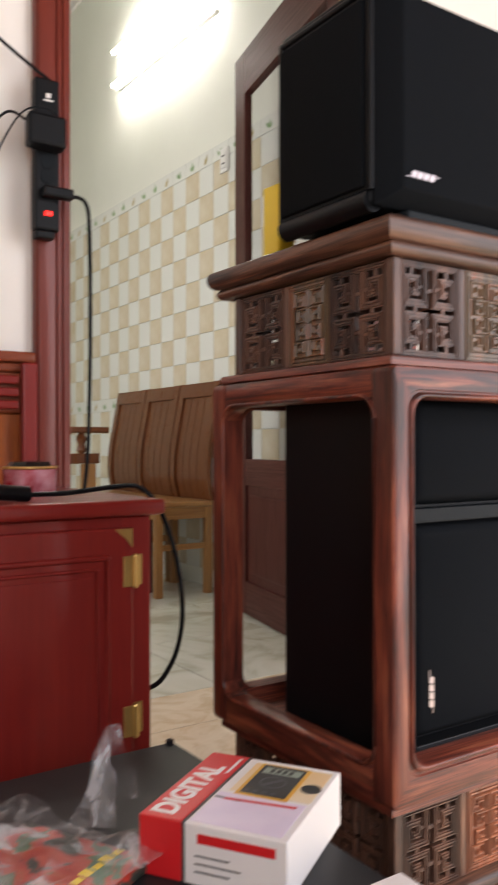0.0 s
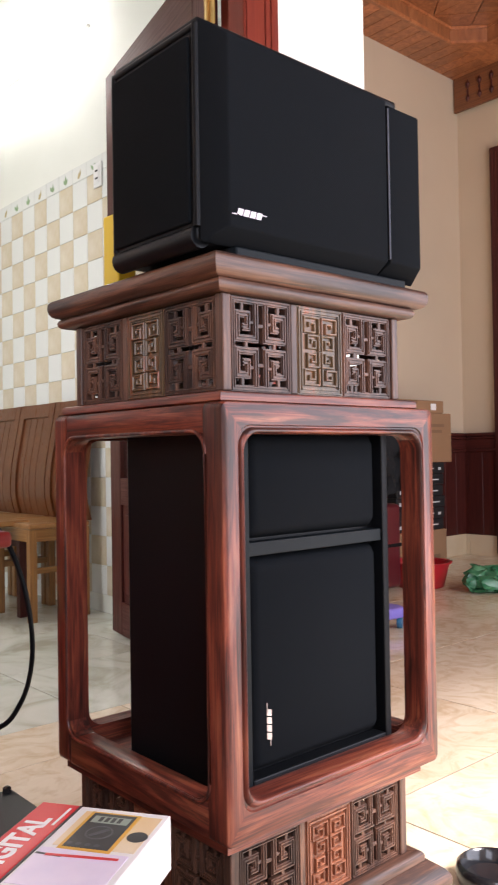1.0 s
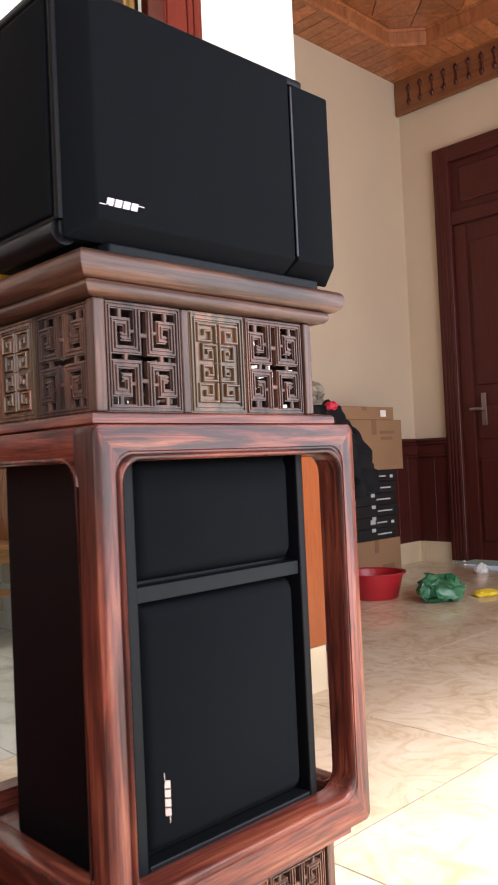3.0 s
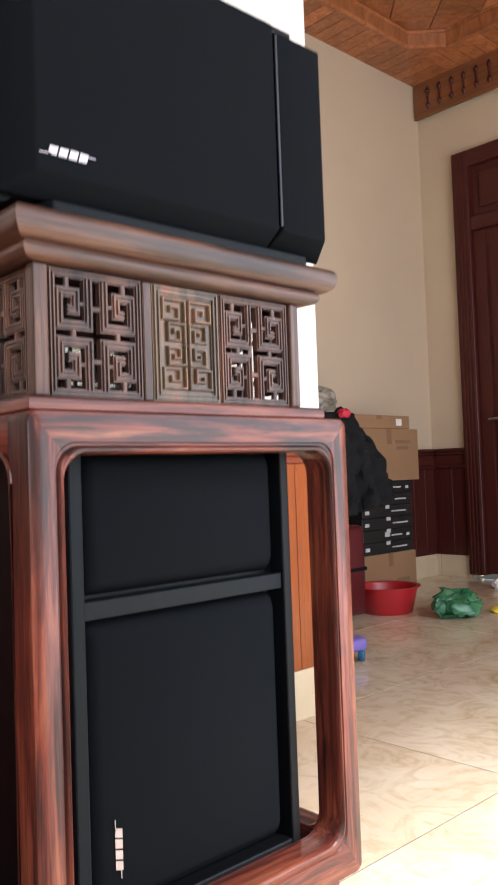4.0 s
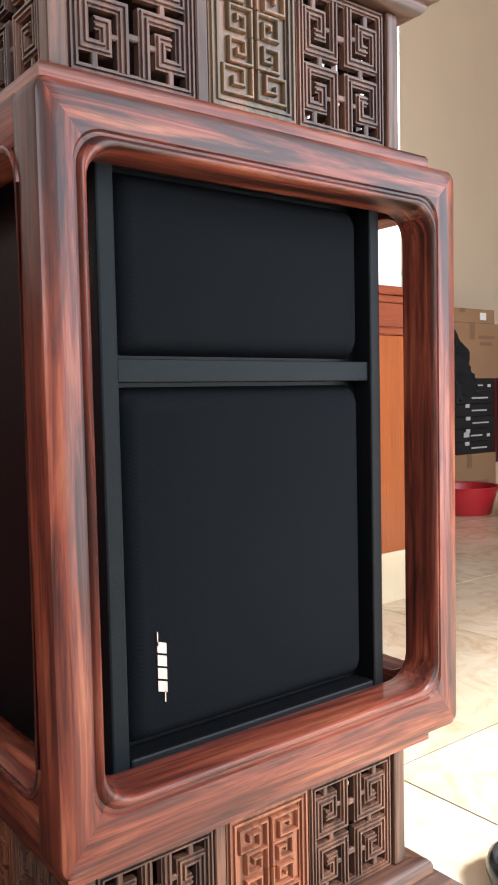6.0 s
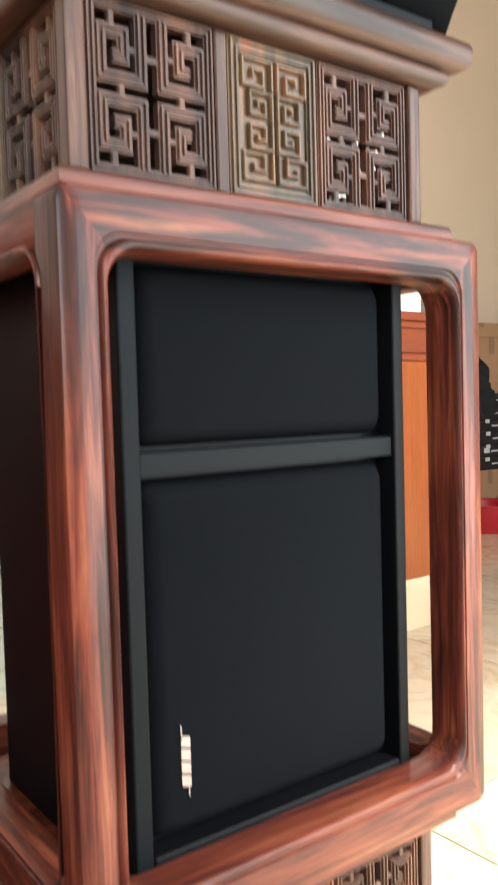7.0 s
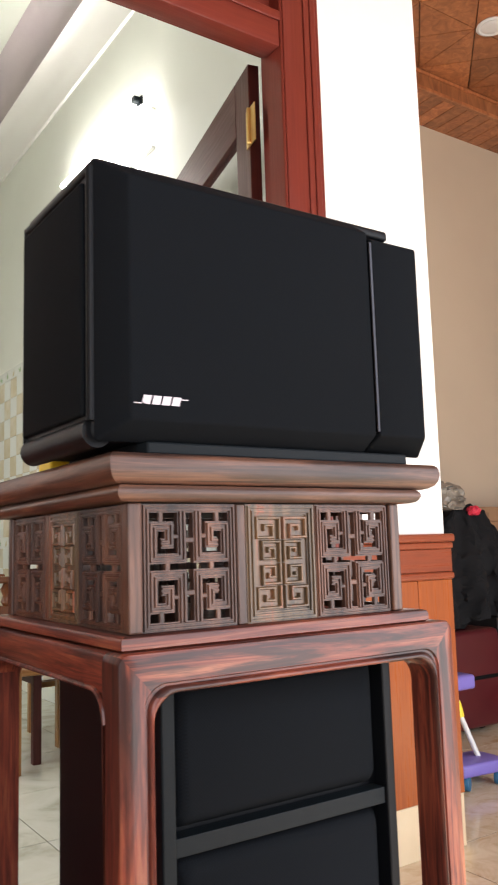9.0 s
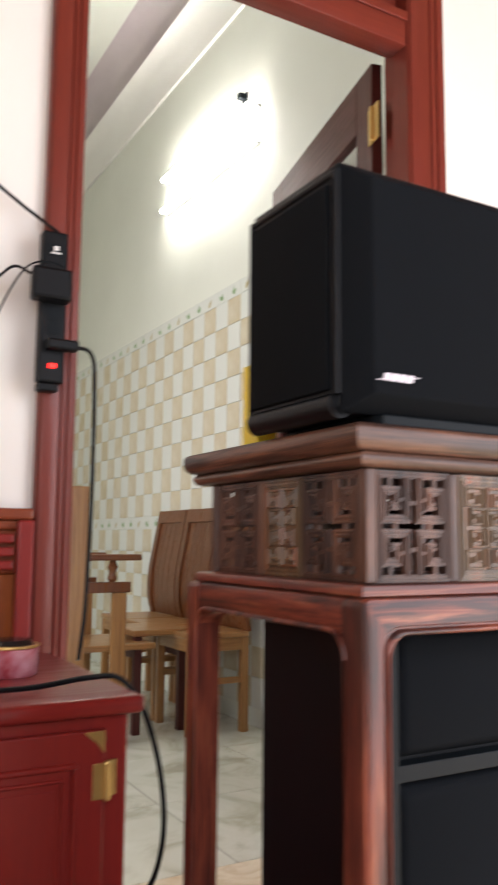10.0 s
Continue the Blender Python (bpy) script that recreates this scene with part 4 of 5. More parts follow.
# ---- cabinet beside the stand ----
CX1, CY0, CT = 0.0, 0.645, 0.685
cab = thing("sideboard", (0, 0, 0), "glossy red mahogany sideboard with brass hinged panel door", "cabinet")
part("body", boxes((-1.2, CX1, CY0, 1.2, 0.05, CT - 0.03, 0.004)), mahogany["z"], cab)
part("top", boxes((-1.23, CX1 + 0.022, CY0 - 0.022, 1.2, CT - 0.03, CT, 0.009, 3)), mahogany["x"], cab, smooth=True)
part("plinth", boxes((-1.18, CX1 - 0.02, CY0 + 0.03, 1.19, 0, 0.05)), mahogany["x"], cab)
for x0 in (-0.578, -1.13):
    x1 = x0 + 0.535
    d = part("door", boxes((x0, x1, CY0 - 0.016, CY0 - 0.001, 0.13, CT - 0.05, 0.004, 2), (x0 + 0.085, x1 - 0.085, CY0 - 0.0185, CY0 - 0.0155, 0.215, CT - 0.135, 0.002)), mahogany["z"], cab)
    for inset, r in ((0.052, 0.0055), (0.072, 0.0035)):
        part("bead", sweep(bmesh.new(), [(x, CY0 - 0.017, z) for x, z in bead_path(x0 + inset, x1 - inset, 0.13 + inset, CT - 0.05 - inset, 0.004)], r, 10), mahogany["z"], d, smooth=True)
    for z in (0.282, 0.555):
        part("hinge", boxes((x1 + 0.004, x1 + 0.022, CY0 - 0.006, CY0 - 0.001, z - 0.028, z + 0.028, 0.001), (x1 - 0.022, x1 - 0.002, CY0 - 0.0205, CY0 - 0.0165, z - 0.028, z + 0.028, 0.001), (x1 - 0.004, x1 + 0.008, CY0 - 0.026, CY0 - 0.012, z - 0.032, z + 0.032, 0.005)), brass, d, "brass butt hinge")
    bm = prism(bmesh.new(), [(-0.038, 0.0), (-0.003, 0.0), (-0.003, 0.036), (-0.013, 0.022), (-0.018, 0.016), (-0.026, 0.011)], 0.0, 0.002, 0.0005)
    part("corner_plate", moved(bm, pose(x1, CY0 - 0.0182, CT - 0.052) @ pose(0, 0, 0, -90, 0, 0)), brass, d, "pierced brass corner plate")

# ---- kitchen things ----
tube = thing("tube_lamp", (KX1, 3.02, 3.13), "lit white double fluorescent batten lamp on the kitchen wall", "lamp")
tube.rotation_euler = (radians(1.5), 0, 0)
for z in (0.0, 0.22):
    part("batten", boxes((-0.03, -0.002, 0.0, 1.25, z + 0.006, z + 0.026, 0.004)), white_plastic, tube)
for z in (0.015, 0.235):
    part("tube", sweep(bmesh.new(), [(-0.07, 0.03, z), (-0.07, 1.22, z)], 0.016, 12), tube_glow, tube, "glowing white glass tube", smooth=True)
sensor = thing("wall_hook", (KX1, 3.2, 3.5), "small dark fitting on the pale kitchen wall", "fitting")
part("plate", boxes((-0.012, -0.001, -0.03, 0.03, -0.025, 0.025, 0.004)), grey_plastic, sensor)
part("peg", boxes((-0.05, -0.012, -0.018, 0.018, -0.015, 0.02, 0.006)), grey_plastic, sensor)
outlet = thing("wall_socket", (KX1 - 0.009, 2.94, 2.245), "white plastic wall socket on the kitchen tiles", "socket")
part("plate", boxes((-0.012, -0.001, -0.04, 0.04, 0.0, 0.13, 0.004)), white_plastic, outlet)
part("face", boxes((-0.016, -0.012, -0.025, 0.025, 0.02, 0.11, 0.002)), white_plastic, outlet)
for z in (0.045, 0.085):
    part("slot", boxes((-0.018, -0.016, -0.012, 0.012, z - 0.004, z + 0.004)), black_plastic, outlet)

# wall tiles in a checkered pattern with motif borders
TS, TB = 0.154, 0.085
wall_tiles = thing("wall_tiles", (0, 0, 0), "white and beige checkered kitchen wall tiles with green motif borders", "tiles", "", "structure")
tile_meshes = {}
for key, mat in (("w", tile_white), ("b", tile_beige)):
    tile_meshes[key] = to_mesh("tile", one_box(-0.007, -0.001, 0.001, TS - 0.001, 0.001, TS - 0.001, 0.001, 1), mat)
tile_meshes["border"] = to_mesh("border_tile", one_box(-0.007, -0.001, 0.001, TS - 0.001, 0.001, TB - 0.001, 0.001, 1), tile_white)


def motif(kind):
    """A little sprig of leaves, flat on a border tile."""
    bm = bmesh.new()
    for a, l in (((-35, 0.04), (0, 0.055), (35, 0.04)), ((-15, 0.05), (20, 0.035), (60, 0.025)), ((-50, 0.03), (-10, 0.045), (40, 0.05)))[kind]:
        ca, sa = math.sin(radians(a)), math.cos(radians(a))
        pts = [(0, 0), (ca * l * 0.5 + sa * 0.009, sa * l * 0.5 - ca * 0.009), (ca * l, sa * l), (ca * l * 0.5 - sa * 0.009, sa * l * 0.5 + ca * 0.009)]
        lo = [bm.verts.new((0, u, w)) for u, w in pts]
        hi = [bm.verts.new((-0.001, u, w)) for u, w in pts]
        bm.faces.new(hi)
        for k in range(4):
            bm.faces.new((lo[k], lo[(k + 1) % 4], hi[(k + 1) % 4], hi[k]))
    return bm


motifs = [to_mesh("leaf_motif", motif(k), m) for k, m in ((0, leaf_green), (1, speckled("ochre_motif", (0.42, 0.33, 0.12), (0.3, 0.24, 0.1), 0.3, 60, 0)), (2, leaf_green))]
BORDERS = (2.335, 1.018)
ROWS_Z = [BORDERS[0] - TS * (i + 1) for i in range(8)] + [BORDERS[1] - TS * (i + 1) for i in range(6)]
far_tiles = {"w": bmesh.new(), "b": bmesh.new()}
for c in range(27):
    y = 2.30 + TS * c
    for r, z in enumerate(ROWS_Z):
        key = "w" if (c + r) % 2 else "b"
        if y < 5.0:
            o = new("tile", tile_meshes[key])
            o.parent, o.location = wall_tiles, (KX1, y, z)
        else:
            box(far_tiles[key], KX1 - 0.007, KX1 - 0.001, y + 0.001, y + TS - 0.001, z + 0.001, z + TS - 0.001)
    for k, z in enumerate(BORDERS):
        o = new("border_tile", tile_meshes["border"])
        o.parent, o.location = wall_tiles, (KX1, y, z)
        q = new("leaf_motif", motifs[(c * 2 + k) % 3])
        q.parent, q.location = o, (-0.0072, TS / 2, 0.015)
for key, mat in (("w", tile_white), ("b", tile_beige)):
    tagged(part("far_tiles", far_tiles[key], mat, wall_tiles), kind="stuff")


# dining chairs against the tiled wall, facing the room
def chair_parts(ob):
    """Local: the back at x = 0, the seat towards -x, width along y from 0."""
    w = 0.42
    part("seat", boxes((-0.35, -0.01, 0.0, w, 0.462, 0.49, 0.008)), oak["x"], ob)
    part("apron", boxes((-0.335, -0.03, 0.012, 0.03, 0.40, 0.461)), oak["x"], ob)
    part("apron", boxes((-0.335, -0.03, w - 0.03, w - 0.012, 0.40, 0.461)), oak["x"], ob)
    part("apron", boxes((-0.34, -0.322, 0.045, w - 0.045, 0.40, 0.461)), oak["y"], ob)
    part("stretcher", boxes((-0.31, -0.03, 0.014, 0.028, 0.24, 0.27)), oak["x"], ob)
    part("stretcher", boxes((-0.31, -0.03, w - 0.028, w - 0.014, 0.24, 0.27)), oak["x"], ob)
    for y in (0.004, w - 0.044):
        part("leg", boxes((-0.345, -0.305, y, y + 0.04, 0, 0.461, 0.004)), oak["z"], ob)
        part("leg", boxes((-0.05, -0.01, y, y + 0.04, 0, 0.461, 0.004)), oak["z"], ob)
    prof = [(-0.02, 0.49), (-0.045, 0.6), (-0.04, 0.75), (-0.01, 0.92), (0.03, 1.13)]
    pr = [(p.x, p.z) for p in spline([(a, 0, c) for a, c in prof], 4)]

    def slat(y0, y1, t, zt):
        bm = bmesh.new()
        rows = [[bm.verts.new((x + dx, y, min(z, zt))) for dx, y in ((0, y0), (0, y1), (t, y1), (t, y0))] for x, z in pr]
        for a, b in zip(rows, rows[1:]):
            for k in range(4):
                bm.faces.new((a[k], a[(k + 1) % 4], b[(k + 1) % 4], b[k]))
        bm.faces.new(rows[0][::-1])
        bm.faces.new(rows[-1])
        return bm
    part("back_stile", slat(0.0, 0.055, 0.024, 2), chairwood, ob)
    part("back_stile", slat(w - 0.055, w, 0.024, 2), chairwood, ob)
    g = (w - 0.111) / 4
    for i in range(4):
        part("back_slat", moved(slat(0.0555 + g * i + 0.002, 0.0555 + g * (i + 1) - 0.002, 0.01, 1.09), pose(0.012, 0, 0)), chairwood, ob)
    part("top_rail", moved(boxes((-0.011, 0.011, 0.0555, w - 0.0555, -0.04, 0.04, 0.003)), pose(0.032, 0, 1.088, 0, 12, 0)), chairwood, ob)


chairwood = grained("brown_chair_wood", "z", [(0.3, (0.10, 0.028, 0.007)), (0.6, (0.15, 0.047, 0.012)), (0.8, (0.19, 0.068, 0.019))], 0.3, 0.6, None, 0.2)
chair = thing("dining_chair", (1.545, 2.95, 0), "brown wooden dining chair with framed slatted back by the tiled wall", "chair", "chairs along the kitchen wall")
chair_parts(chair)
for i in (1, 2):
    copy_thing(chair, pose(1.545, 2.95 + 0.43 * i, 0))

# wooden armchair
arm = thing("wooden_armchair", (0.60, 2.99, 0), "honey-brown wooden armchair with turned arm supports", "chair")
for y in (0.0, 0.5):
    part("back_post", boxes((0.0, 0.09, y, y + 0.035, 0, 1.19, 0.005)), oak["z"], arm)
    part("arm_rest", boxes((0.09, 0.36, y - 0.01, y + 0.045, 0.845, 0.875, 0.008)), chairwood, arm)
    part("arm_support", lathe(bmesh.new(), [(0.014, 0.745), (0.024, 0.76), (0.016, 0.79), (0.026, 0.815), (0.014, 0.845)], 12, 0.22, y + 0.018), chairwood, arm, smooth=True)
    part("side_rail", boxes((0.09, 0.31, y, y + 0.035, 0.695, 0.745, 0.005)), chairwood, arm)
    part("front_post", boxes((0.22, 0.29, y, y + 0.035, 0, 0.694, 0.005)), oak["z"], arm)
part("seat", boxes((0.0, 0.46, 0.036, 0.499, 0.42, 0.45, 0.008)), oak["x"], arm)
part("back_rail", boxes((0.02, 0.05, 0.036, 0.499, 1.05, 1.14, 0.006)), oak["y"], arm)
part("back_rail", boxes((0.02, 0.05, 0.036, 0.499, 0.6, 0.66, 0.006)), oak["y"], arm)
stool = thing("stool", (0.98, 3.12, 0), "dark brown wooden stool with a pale worn top", "stool")
part("seat", boxes((0, 0.30, 0, 0.36, 0.47, 0.5, 0.006)), oak["x"], stool)
for x in (0.01, 0.25):
    for y in (0.01, 0.31):
        part("leg", boxes((x, x + 0.04, y, y + 0.04, 0, 0.469, 0.004)), dark_mahogany["z"], stool)
for x in (0.02, 0.26):
    part("stretcher", boxes((x, x + 0.02, 0.051, 0.309, 0.36, 0.4)), dark_mahogany["y"], stool)

# ---- things on the jamb and the sideboard ----
JY = D0 - 0.043
strip = thing("power_strip", (-0.040, JY, 1.305), "black power strip with a lit red switch on the door jamb", "power strip")
part("body", boxes((0.0, 0.062, -0.035, 0.0, 0.0, 0.368, 0.006)), black_plastic, strip)
part("end_cap", boxes((0.002, 0.05, -0.036, -0.001, -0.02, -0.001, 0.004)), black_plastic, strip)
part("switch", boxes((0.022, 0.042, -0.039, -0.0345, 0.034, 0.046, 0.002)), red_glow, strip, "glowing red rocker switch")
for z in (0.13, 0.165):
    part("socket", lathe(bmesh.new(), [(0.019, 0.0), (0.019, 0.003), (0.015, 0.003)], 18), grey_plastic, strip).matrix_basis = pose(0.031, -0.0345, z, 90, 0, 0)
part("label_plate", boxes((0.016, 0.048, -0.037, -0.0351, 0.305, 0.335)), grey_plastic, strip)
part("label_bar", boxes((0.02, 0.044, -0.0378, -0.0371, 0.311, 0.315)), white_plastic, strip, "pale printed bar")
part("label_bar", boxes((0.026, 0.038, -0.0378, -0.0371, 0.319, 0.330)), white_plastic, strip, "pale printed bar")
ad = thing("power_adapter", (-0.061, JY - 0.036, 1.492), "black plug-in power adapter in the power strip", "adapter")
part("body", prism(bmesh.new(), [(-0.012, -0.05), (0.082, -0.05), (0.086, 0.0), (-0.006, 0.0)], 0.0, 0.075, 0.008, 2), black_plastic, ad)
part("cord", sweep(bmesh.new(), spline([(-0.01, -0.02, 0.06), (-0.05, -0.02, 0.07), (-0.10, 0.0, 0.03), (-0.2, 0.03, 0.0), (-0.34, 0.035, 0.02)], 8), 0.0035), black_plastic, ad, smooth=True)
part("cord", sweep(bmesh.new(), spline([(0.07, -0.03, 0.076), (0.03, -0.05, 0.085), (-0.03, -0.04, 0.06), (-0.08, 0.02, -0.06), (-0.1, 0.03, -0.2)], 8), 0.0022), grey_plastic, ad, "thin grey cord", smooth=True)
feed = thing("strip_cord", (-0.007, JY - 0.01, 1.672), "black supply cord running up the wall from the power strip", "cable")
part("cord", sweep(bmesh.new(), spline([(0.01, -0.01, 0.002), (-0.03, 0.0, 0.03), (-0.12, 0.01, 0.09), (-0.4, 0.02, 0.28)], 8), 0.0045), black_plastic, feed, smooth=True)
plug = thing("plug_cable", (0.003, JY - 0.036, 1.392), "black plug and cable hanging from the power strip", "cable")
part("plug", boxes((-0.03, 0.045, -0.03, 0.0, -0.012, 0.014, 0.006)), black_plastic, plug)
part("cord", sweep(bmesh.new(), spline([(0.04, -0.015, 0.0), (0.075, -0.02, -0.012), (0.09, -0.01, -0.08), (0.092, -0.01, -0.35), (0.082, -0.02, -0.6), (0.06, -0.05, -0.717)], 10), 0.005), black_plastic, plug, smooth=True)

sc = thing("signal_cable", (0, 0, CT), "thick black cable with a connector lying over the sideboard", "cable")
part("cord", sweep(bmesh.new(), spline([(-0.22, 0.70, 0.012), (-0.14, 0.705, 0.012), (-0.05, 0.71, 0.02), (0.0, 0.69, 0.018), (0.035, 0.67, -0.03), (0.065, 0.66, -0.13), (0.075, 0.66, -0.24), (0.06, 0.68, -0.33), (0.02, 0.72, -0.38), (-0.05, 0.9, -0.39)], 10), 0.0048), black_plastic, sc, smooth=True)
part("connector", sweep(bmesh.new(), [(-0.42, 0.68, 0.02), (-0.34, 0.685, 0.02), (-0.27, 0.695, 0.018), (-0.215, 0.70, 0.013)], 0.014, 12), black_plastic, sc, smooth=True)
tin = thing("tea_tin", (-0.135, 0.93, CT), "round red foil tin with a gilt rim on the sideboard", "tin")
foil = speckled("red_foil", (0.36, 0.006, 0.02), (0.75, 0.42, 0.5), 0.22, 160, 0.6, 0.35)
part("body", lathe(bmesh.new(), [(0.053, 0.0), (0.055, 0.004), (0.055, 0.05), (0.051, 0.054)], 28), foil, tin, smooth=True)
part("rim", hoop(bmesh.new(), [(0.0552, 0.0515), (0.0572, 0.0535), (0.0562, 0.0565), (0.050, 0.057), (0.050, 0.0545)], 28), brass, tin, "gilt rim", smooth=True)
part("bag", lathe(bmesh.new(), [(0.046, 0.0571), (0.041, 0.066), (0.02, 0.068)], 9), black_gloss, tin, "dark crumpled inner bag")
for i in range(3):
    part("frieze_slat", boxes((0.0, 1.84, -0.05, -0.037, 0.872 + 0.03 * i, 0.893 + 0.03 * i, 0.005, 3)), mahogany["x"], ww)
part("frame_stile", boxes((1.845, 1.883, -0.06, -0.0365, 0.17, 0.985, 0.006, 3)), mahogany["z"], ww)

# yellow block behind the upper speaker
solid("yellow_box", prism(bmesh.new(), [(0.042, 0.335), (0.044, 0.295), (0.078, 0.297), (0.076, 0.337)], ZC + 0.0005, 1.192, 0.003), yellow_plastic, "bright yellow box behind the speaker on the stand", "box")

# ---- foreground: case, boxed meter, packed disc ----
case = thing("black_case", (-0.113, 0.35, 0), "black flat-topped equipment case beside the stand", "case")
part("body", boxes((-0.95, -0.012, -0.62, -0.01, 0.03, 0.325, 0.006)), black_plastic, case)
part("lid", boxes((-0.96, 0.0, -0.63, 0.0, 0.3255, 0.343, 0.004)), slate, case)
for x in (-0.9, -0.08):
    for y in (-0.57, -0.07):
        part("foot", lathe(bmesh.new(), [(0.02, 0.0), (0.024, 0.03)], 14, x, y), black_plastic, case)
part("catch", lathe(bmesh.new(), [(0.006, 0.343), (0.006, 0.35), (0.003, 0.352)], 10, -0.012, -0.012), black_gloss, case)

MB, MH = 0.3435, 0.061
A = Vector((-0.17, 0.14, 0))
U = Vector((0.09, -0.136, 0)).normalized()
ang = math.degrees(math.atan2(U.y, U.x))
meter = thing("multimeter_box", (A.x, A.y, MB), "red and white cardboard multimeter box on the black case", "box", turn=ang)
L, WD, RB = 0.163, 0.180, 0.052
part("carton", boxes((RB, L, -WD, 0, 0.0, MH, 0.0015)), white_card, meter)
part("red_end", boxes((0.0, RB - 0.003, -WD - 0.0004, 0.0004, 0.0, MH + 0.0004, 0.0015)), red_card, meter, "red end band")
part("dark_line", boxes((RB - 0.0028, RB - 0.0002, -WD - 0.0002, 0.0002, 0.0, MH + 0.0002)), dark_card, meter)
part("printed_photo", boxes((RB + 0.012, L - 0.006, -WD * 0.52, -0.012, MH + 0.0002, MH + 0.0008)), speckled("photo_print", (0.72, 0.45, 0.16), (0.75, 0.66, 0.5), 0.35, 40, 0), meter, "amber printed picture")
part("printed_photo", boxes((RB + 0.004, L - 0.008, -WD * 0.97, -WD * 0.56, MH + 0.0002, MH + 0.0008)), lilac_card, meter, "lilac printed picture")
MX0, MX1, MY0, MY1 = RB + 0.020, L - 0.030, -WD * 0.56, -0.012
pm = part("printed_meter", boxes((MX0, MX1, MY0, MY1, MH + 0.0009, MH + 0.0013, 0.0004, 1)), amber_card, meter, "amber meter outline")
part("printed_face", boxes((MX0 + 0.0045, MX1 - 0.0045, MY0 + 0.005, MY1 - 0.004, MH + 0.0014, MH + 0.0017)), dark_card, pm)
part("printed_display", boxes((MX0 + 0.009, MX1 - 0.008, MY1 - 0.027, MY1 - 0.011, MH + 0.0018, MH + 0.0021)), lcd, pm)
part("printed_ring", hoop(bmesh.new(), [(0.0135, MH + 0.0018), (0.0135, MH + 0.002), (0.0155, MH + 0.002), (0.0155, MH + 0.0018)], 24), grey_card, pm).location = ((MX0 + MX1) / 2, MY0 + 0.040, 0)
part("printed_pointer", moved(boxes((-0.012, 0.012, -0.0028, 0.0028, 0, 0.0003)), pose((MX0 + MX1) / 2, MY0 + 0.040, MH + 0.0018, 0, 0, 50)), grey_card, pm)
for k in range(4):
    part("printed_jack", lathe(bmesh.new(), [(0.0032, MH + 0.0018), (0.0032, MH + 0.002)], 12, MX0 + 0.0095 + 0.0105 * k, MY0 + 0.012), grey_card, pm)
for i in range(4):
    part("printed_digit", boxes((MX0 + 0.017 + 0.0075 * i, MX0 + 0.0215 + 0.0075 * i, MY1 - 0.0245, MY1 - 0.0135, MH + 0.0022, MH + 0.0024)), dark_card, pm)
part("printed_knob", lathe(bmesh.new(), [(0.0115, MH + 0.0009), (0.0115, MH + 0.0013)], 20, L - 0.016, -0.060), dark_card, meter)
part("printed_probe", moved(boxes((-0.042, 0.038, -0.0022, 0.0022, 0, 0.0004)), pose((RB + L) / 2 + 0.002, -WD * 0.625, MH + 0.0009, 0, 0, 4)), red_card, meter, "red printed probe")
part("printed_lead", moved(boxes((-0.03, 0.0, -0.0016, 0.0016, 0, 0.0003)), pose(RB + 0.034, -WD * 0.645, MH + 0.0009, 0, 0, -4)), dark_card, meter)
part("red_bar", boxes((RB + 0.015, L - 0.012, -WD - 0.0008, -WD - 0.0002, MH * 0.70, MH * 0.86)), red_card, meter)
for i in range(3):
    part("text_bar", boxes((RB + 0.012, RB + 0.05 + 0.012 * (i % 2), -WD - 0.0008, -WD - 0.0002, MH * (0.48 - 0.13 * i), MH * (0.503 - 0.13 * i))), dark_card, meter)
cu = bpy.data.curves.new("word", "FONT")
cu.body, cu.size, cu.extrude, cu.align_x, cu.align_y = "DIGITAL", 0.037, 0.0003, "LEFT", "CENTER"
cu.offset = 0.0011
tmp = new("word", cu)
bpy.context.view_layer.update()
wm = bpy.data.meshes.new_from_object(tmp.evaluated_get(bpy.context.evaluated_depsgraph_get()))
bpy.data.objects.remove(tmp)
wm.materials.clear()
wm.materials.append(white_card)
word = new("word", wm)
word.parent = meter
word.matrix_basis = pose(RB * 0.44, -WD + 0.008, MH + 0.0009, 0, 0, 90) @ Matrix.Diagonal((0.95, 1, 1, 1))
tagged(word, "white printed word on the red band")
part("white_line", boxes((RB * 0.78, RB * 0.84, -WD * 0.3, -0.01, MH + 0.0006, MH + 0.001)), white_card, meter)

pack = thing("packed_disc", (-0.40, 0.09, 0.3435), "colourful printed package in crumpled clear film on the case", "package", turn=28)
part("package", boxes((-0.11, 0.06, -0.09, 0.085, 0.0, 0.012, 0.003)), printed, pack, "red, green and black printed card")
for i in range(5):
    part("print_bar", boxes((-0.02 + 0.016 * i, -0.008 + 0.016 * i, -0.055, -0.047 + 0.004 * (i % 2), 0.0122, 0.0128)), yellow_plastic, pack, "yellow printed bar")


def crumple(bm, amount, seed):
    for v in bm.verts:
        v.co += Vector(noise.noise_vector(v.co * 22 + Vector((seed, 0, 0)))) * amount


bm = bmesh.new()
bmesh.ops.create_grid(bm, x_segments=26, y_segments=26, size=0.098)
moved(bm, pose(-0.03, -0.005, 0.030))
crumple(bm, 0.016, 1.0)
part("film", bm, film, pack, "crumpled clear plastic film", smooth=True)
bm = bmesh.new()
bmesh.ops.create_grid(bm, x_segments=16, y_segments=20, size=0.5)
for v in bm.verts:
    u, w = v.co.x, v.co.y + 0.5
    v.co = Vector((0.135 + u * 0.11 * (1 - 0.75 * w) + 0.012 * w, 0.03 + 0.035 * math.sin(u * 7) * (1 - w), 0.004 + 0.10 * w))
crumple(bm, 0.01, 5.0)
part("film_peak", bm, film, pack, "crumpled clear plastic film", smooth=True)
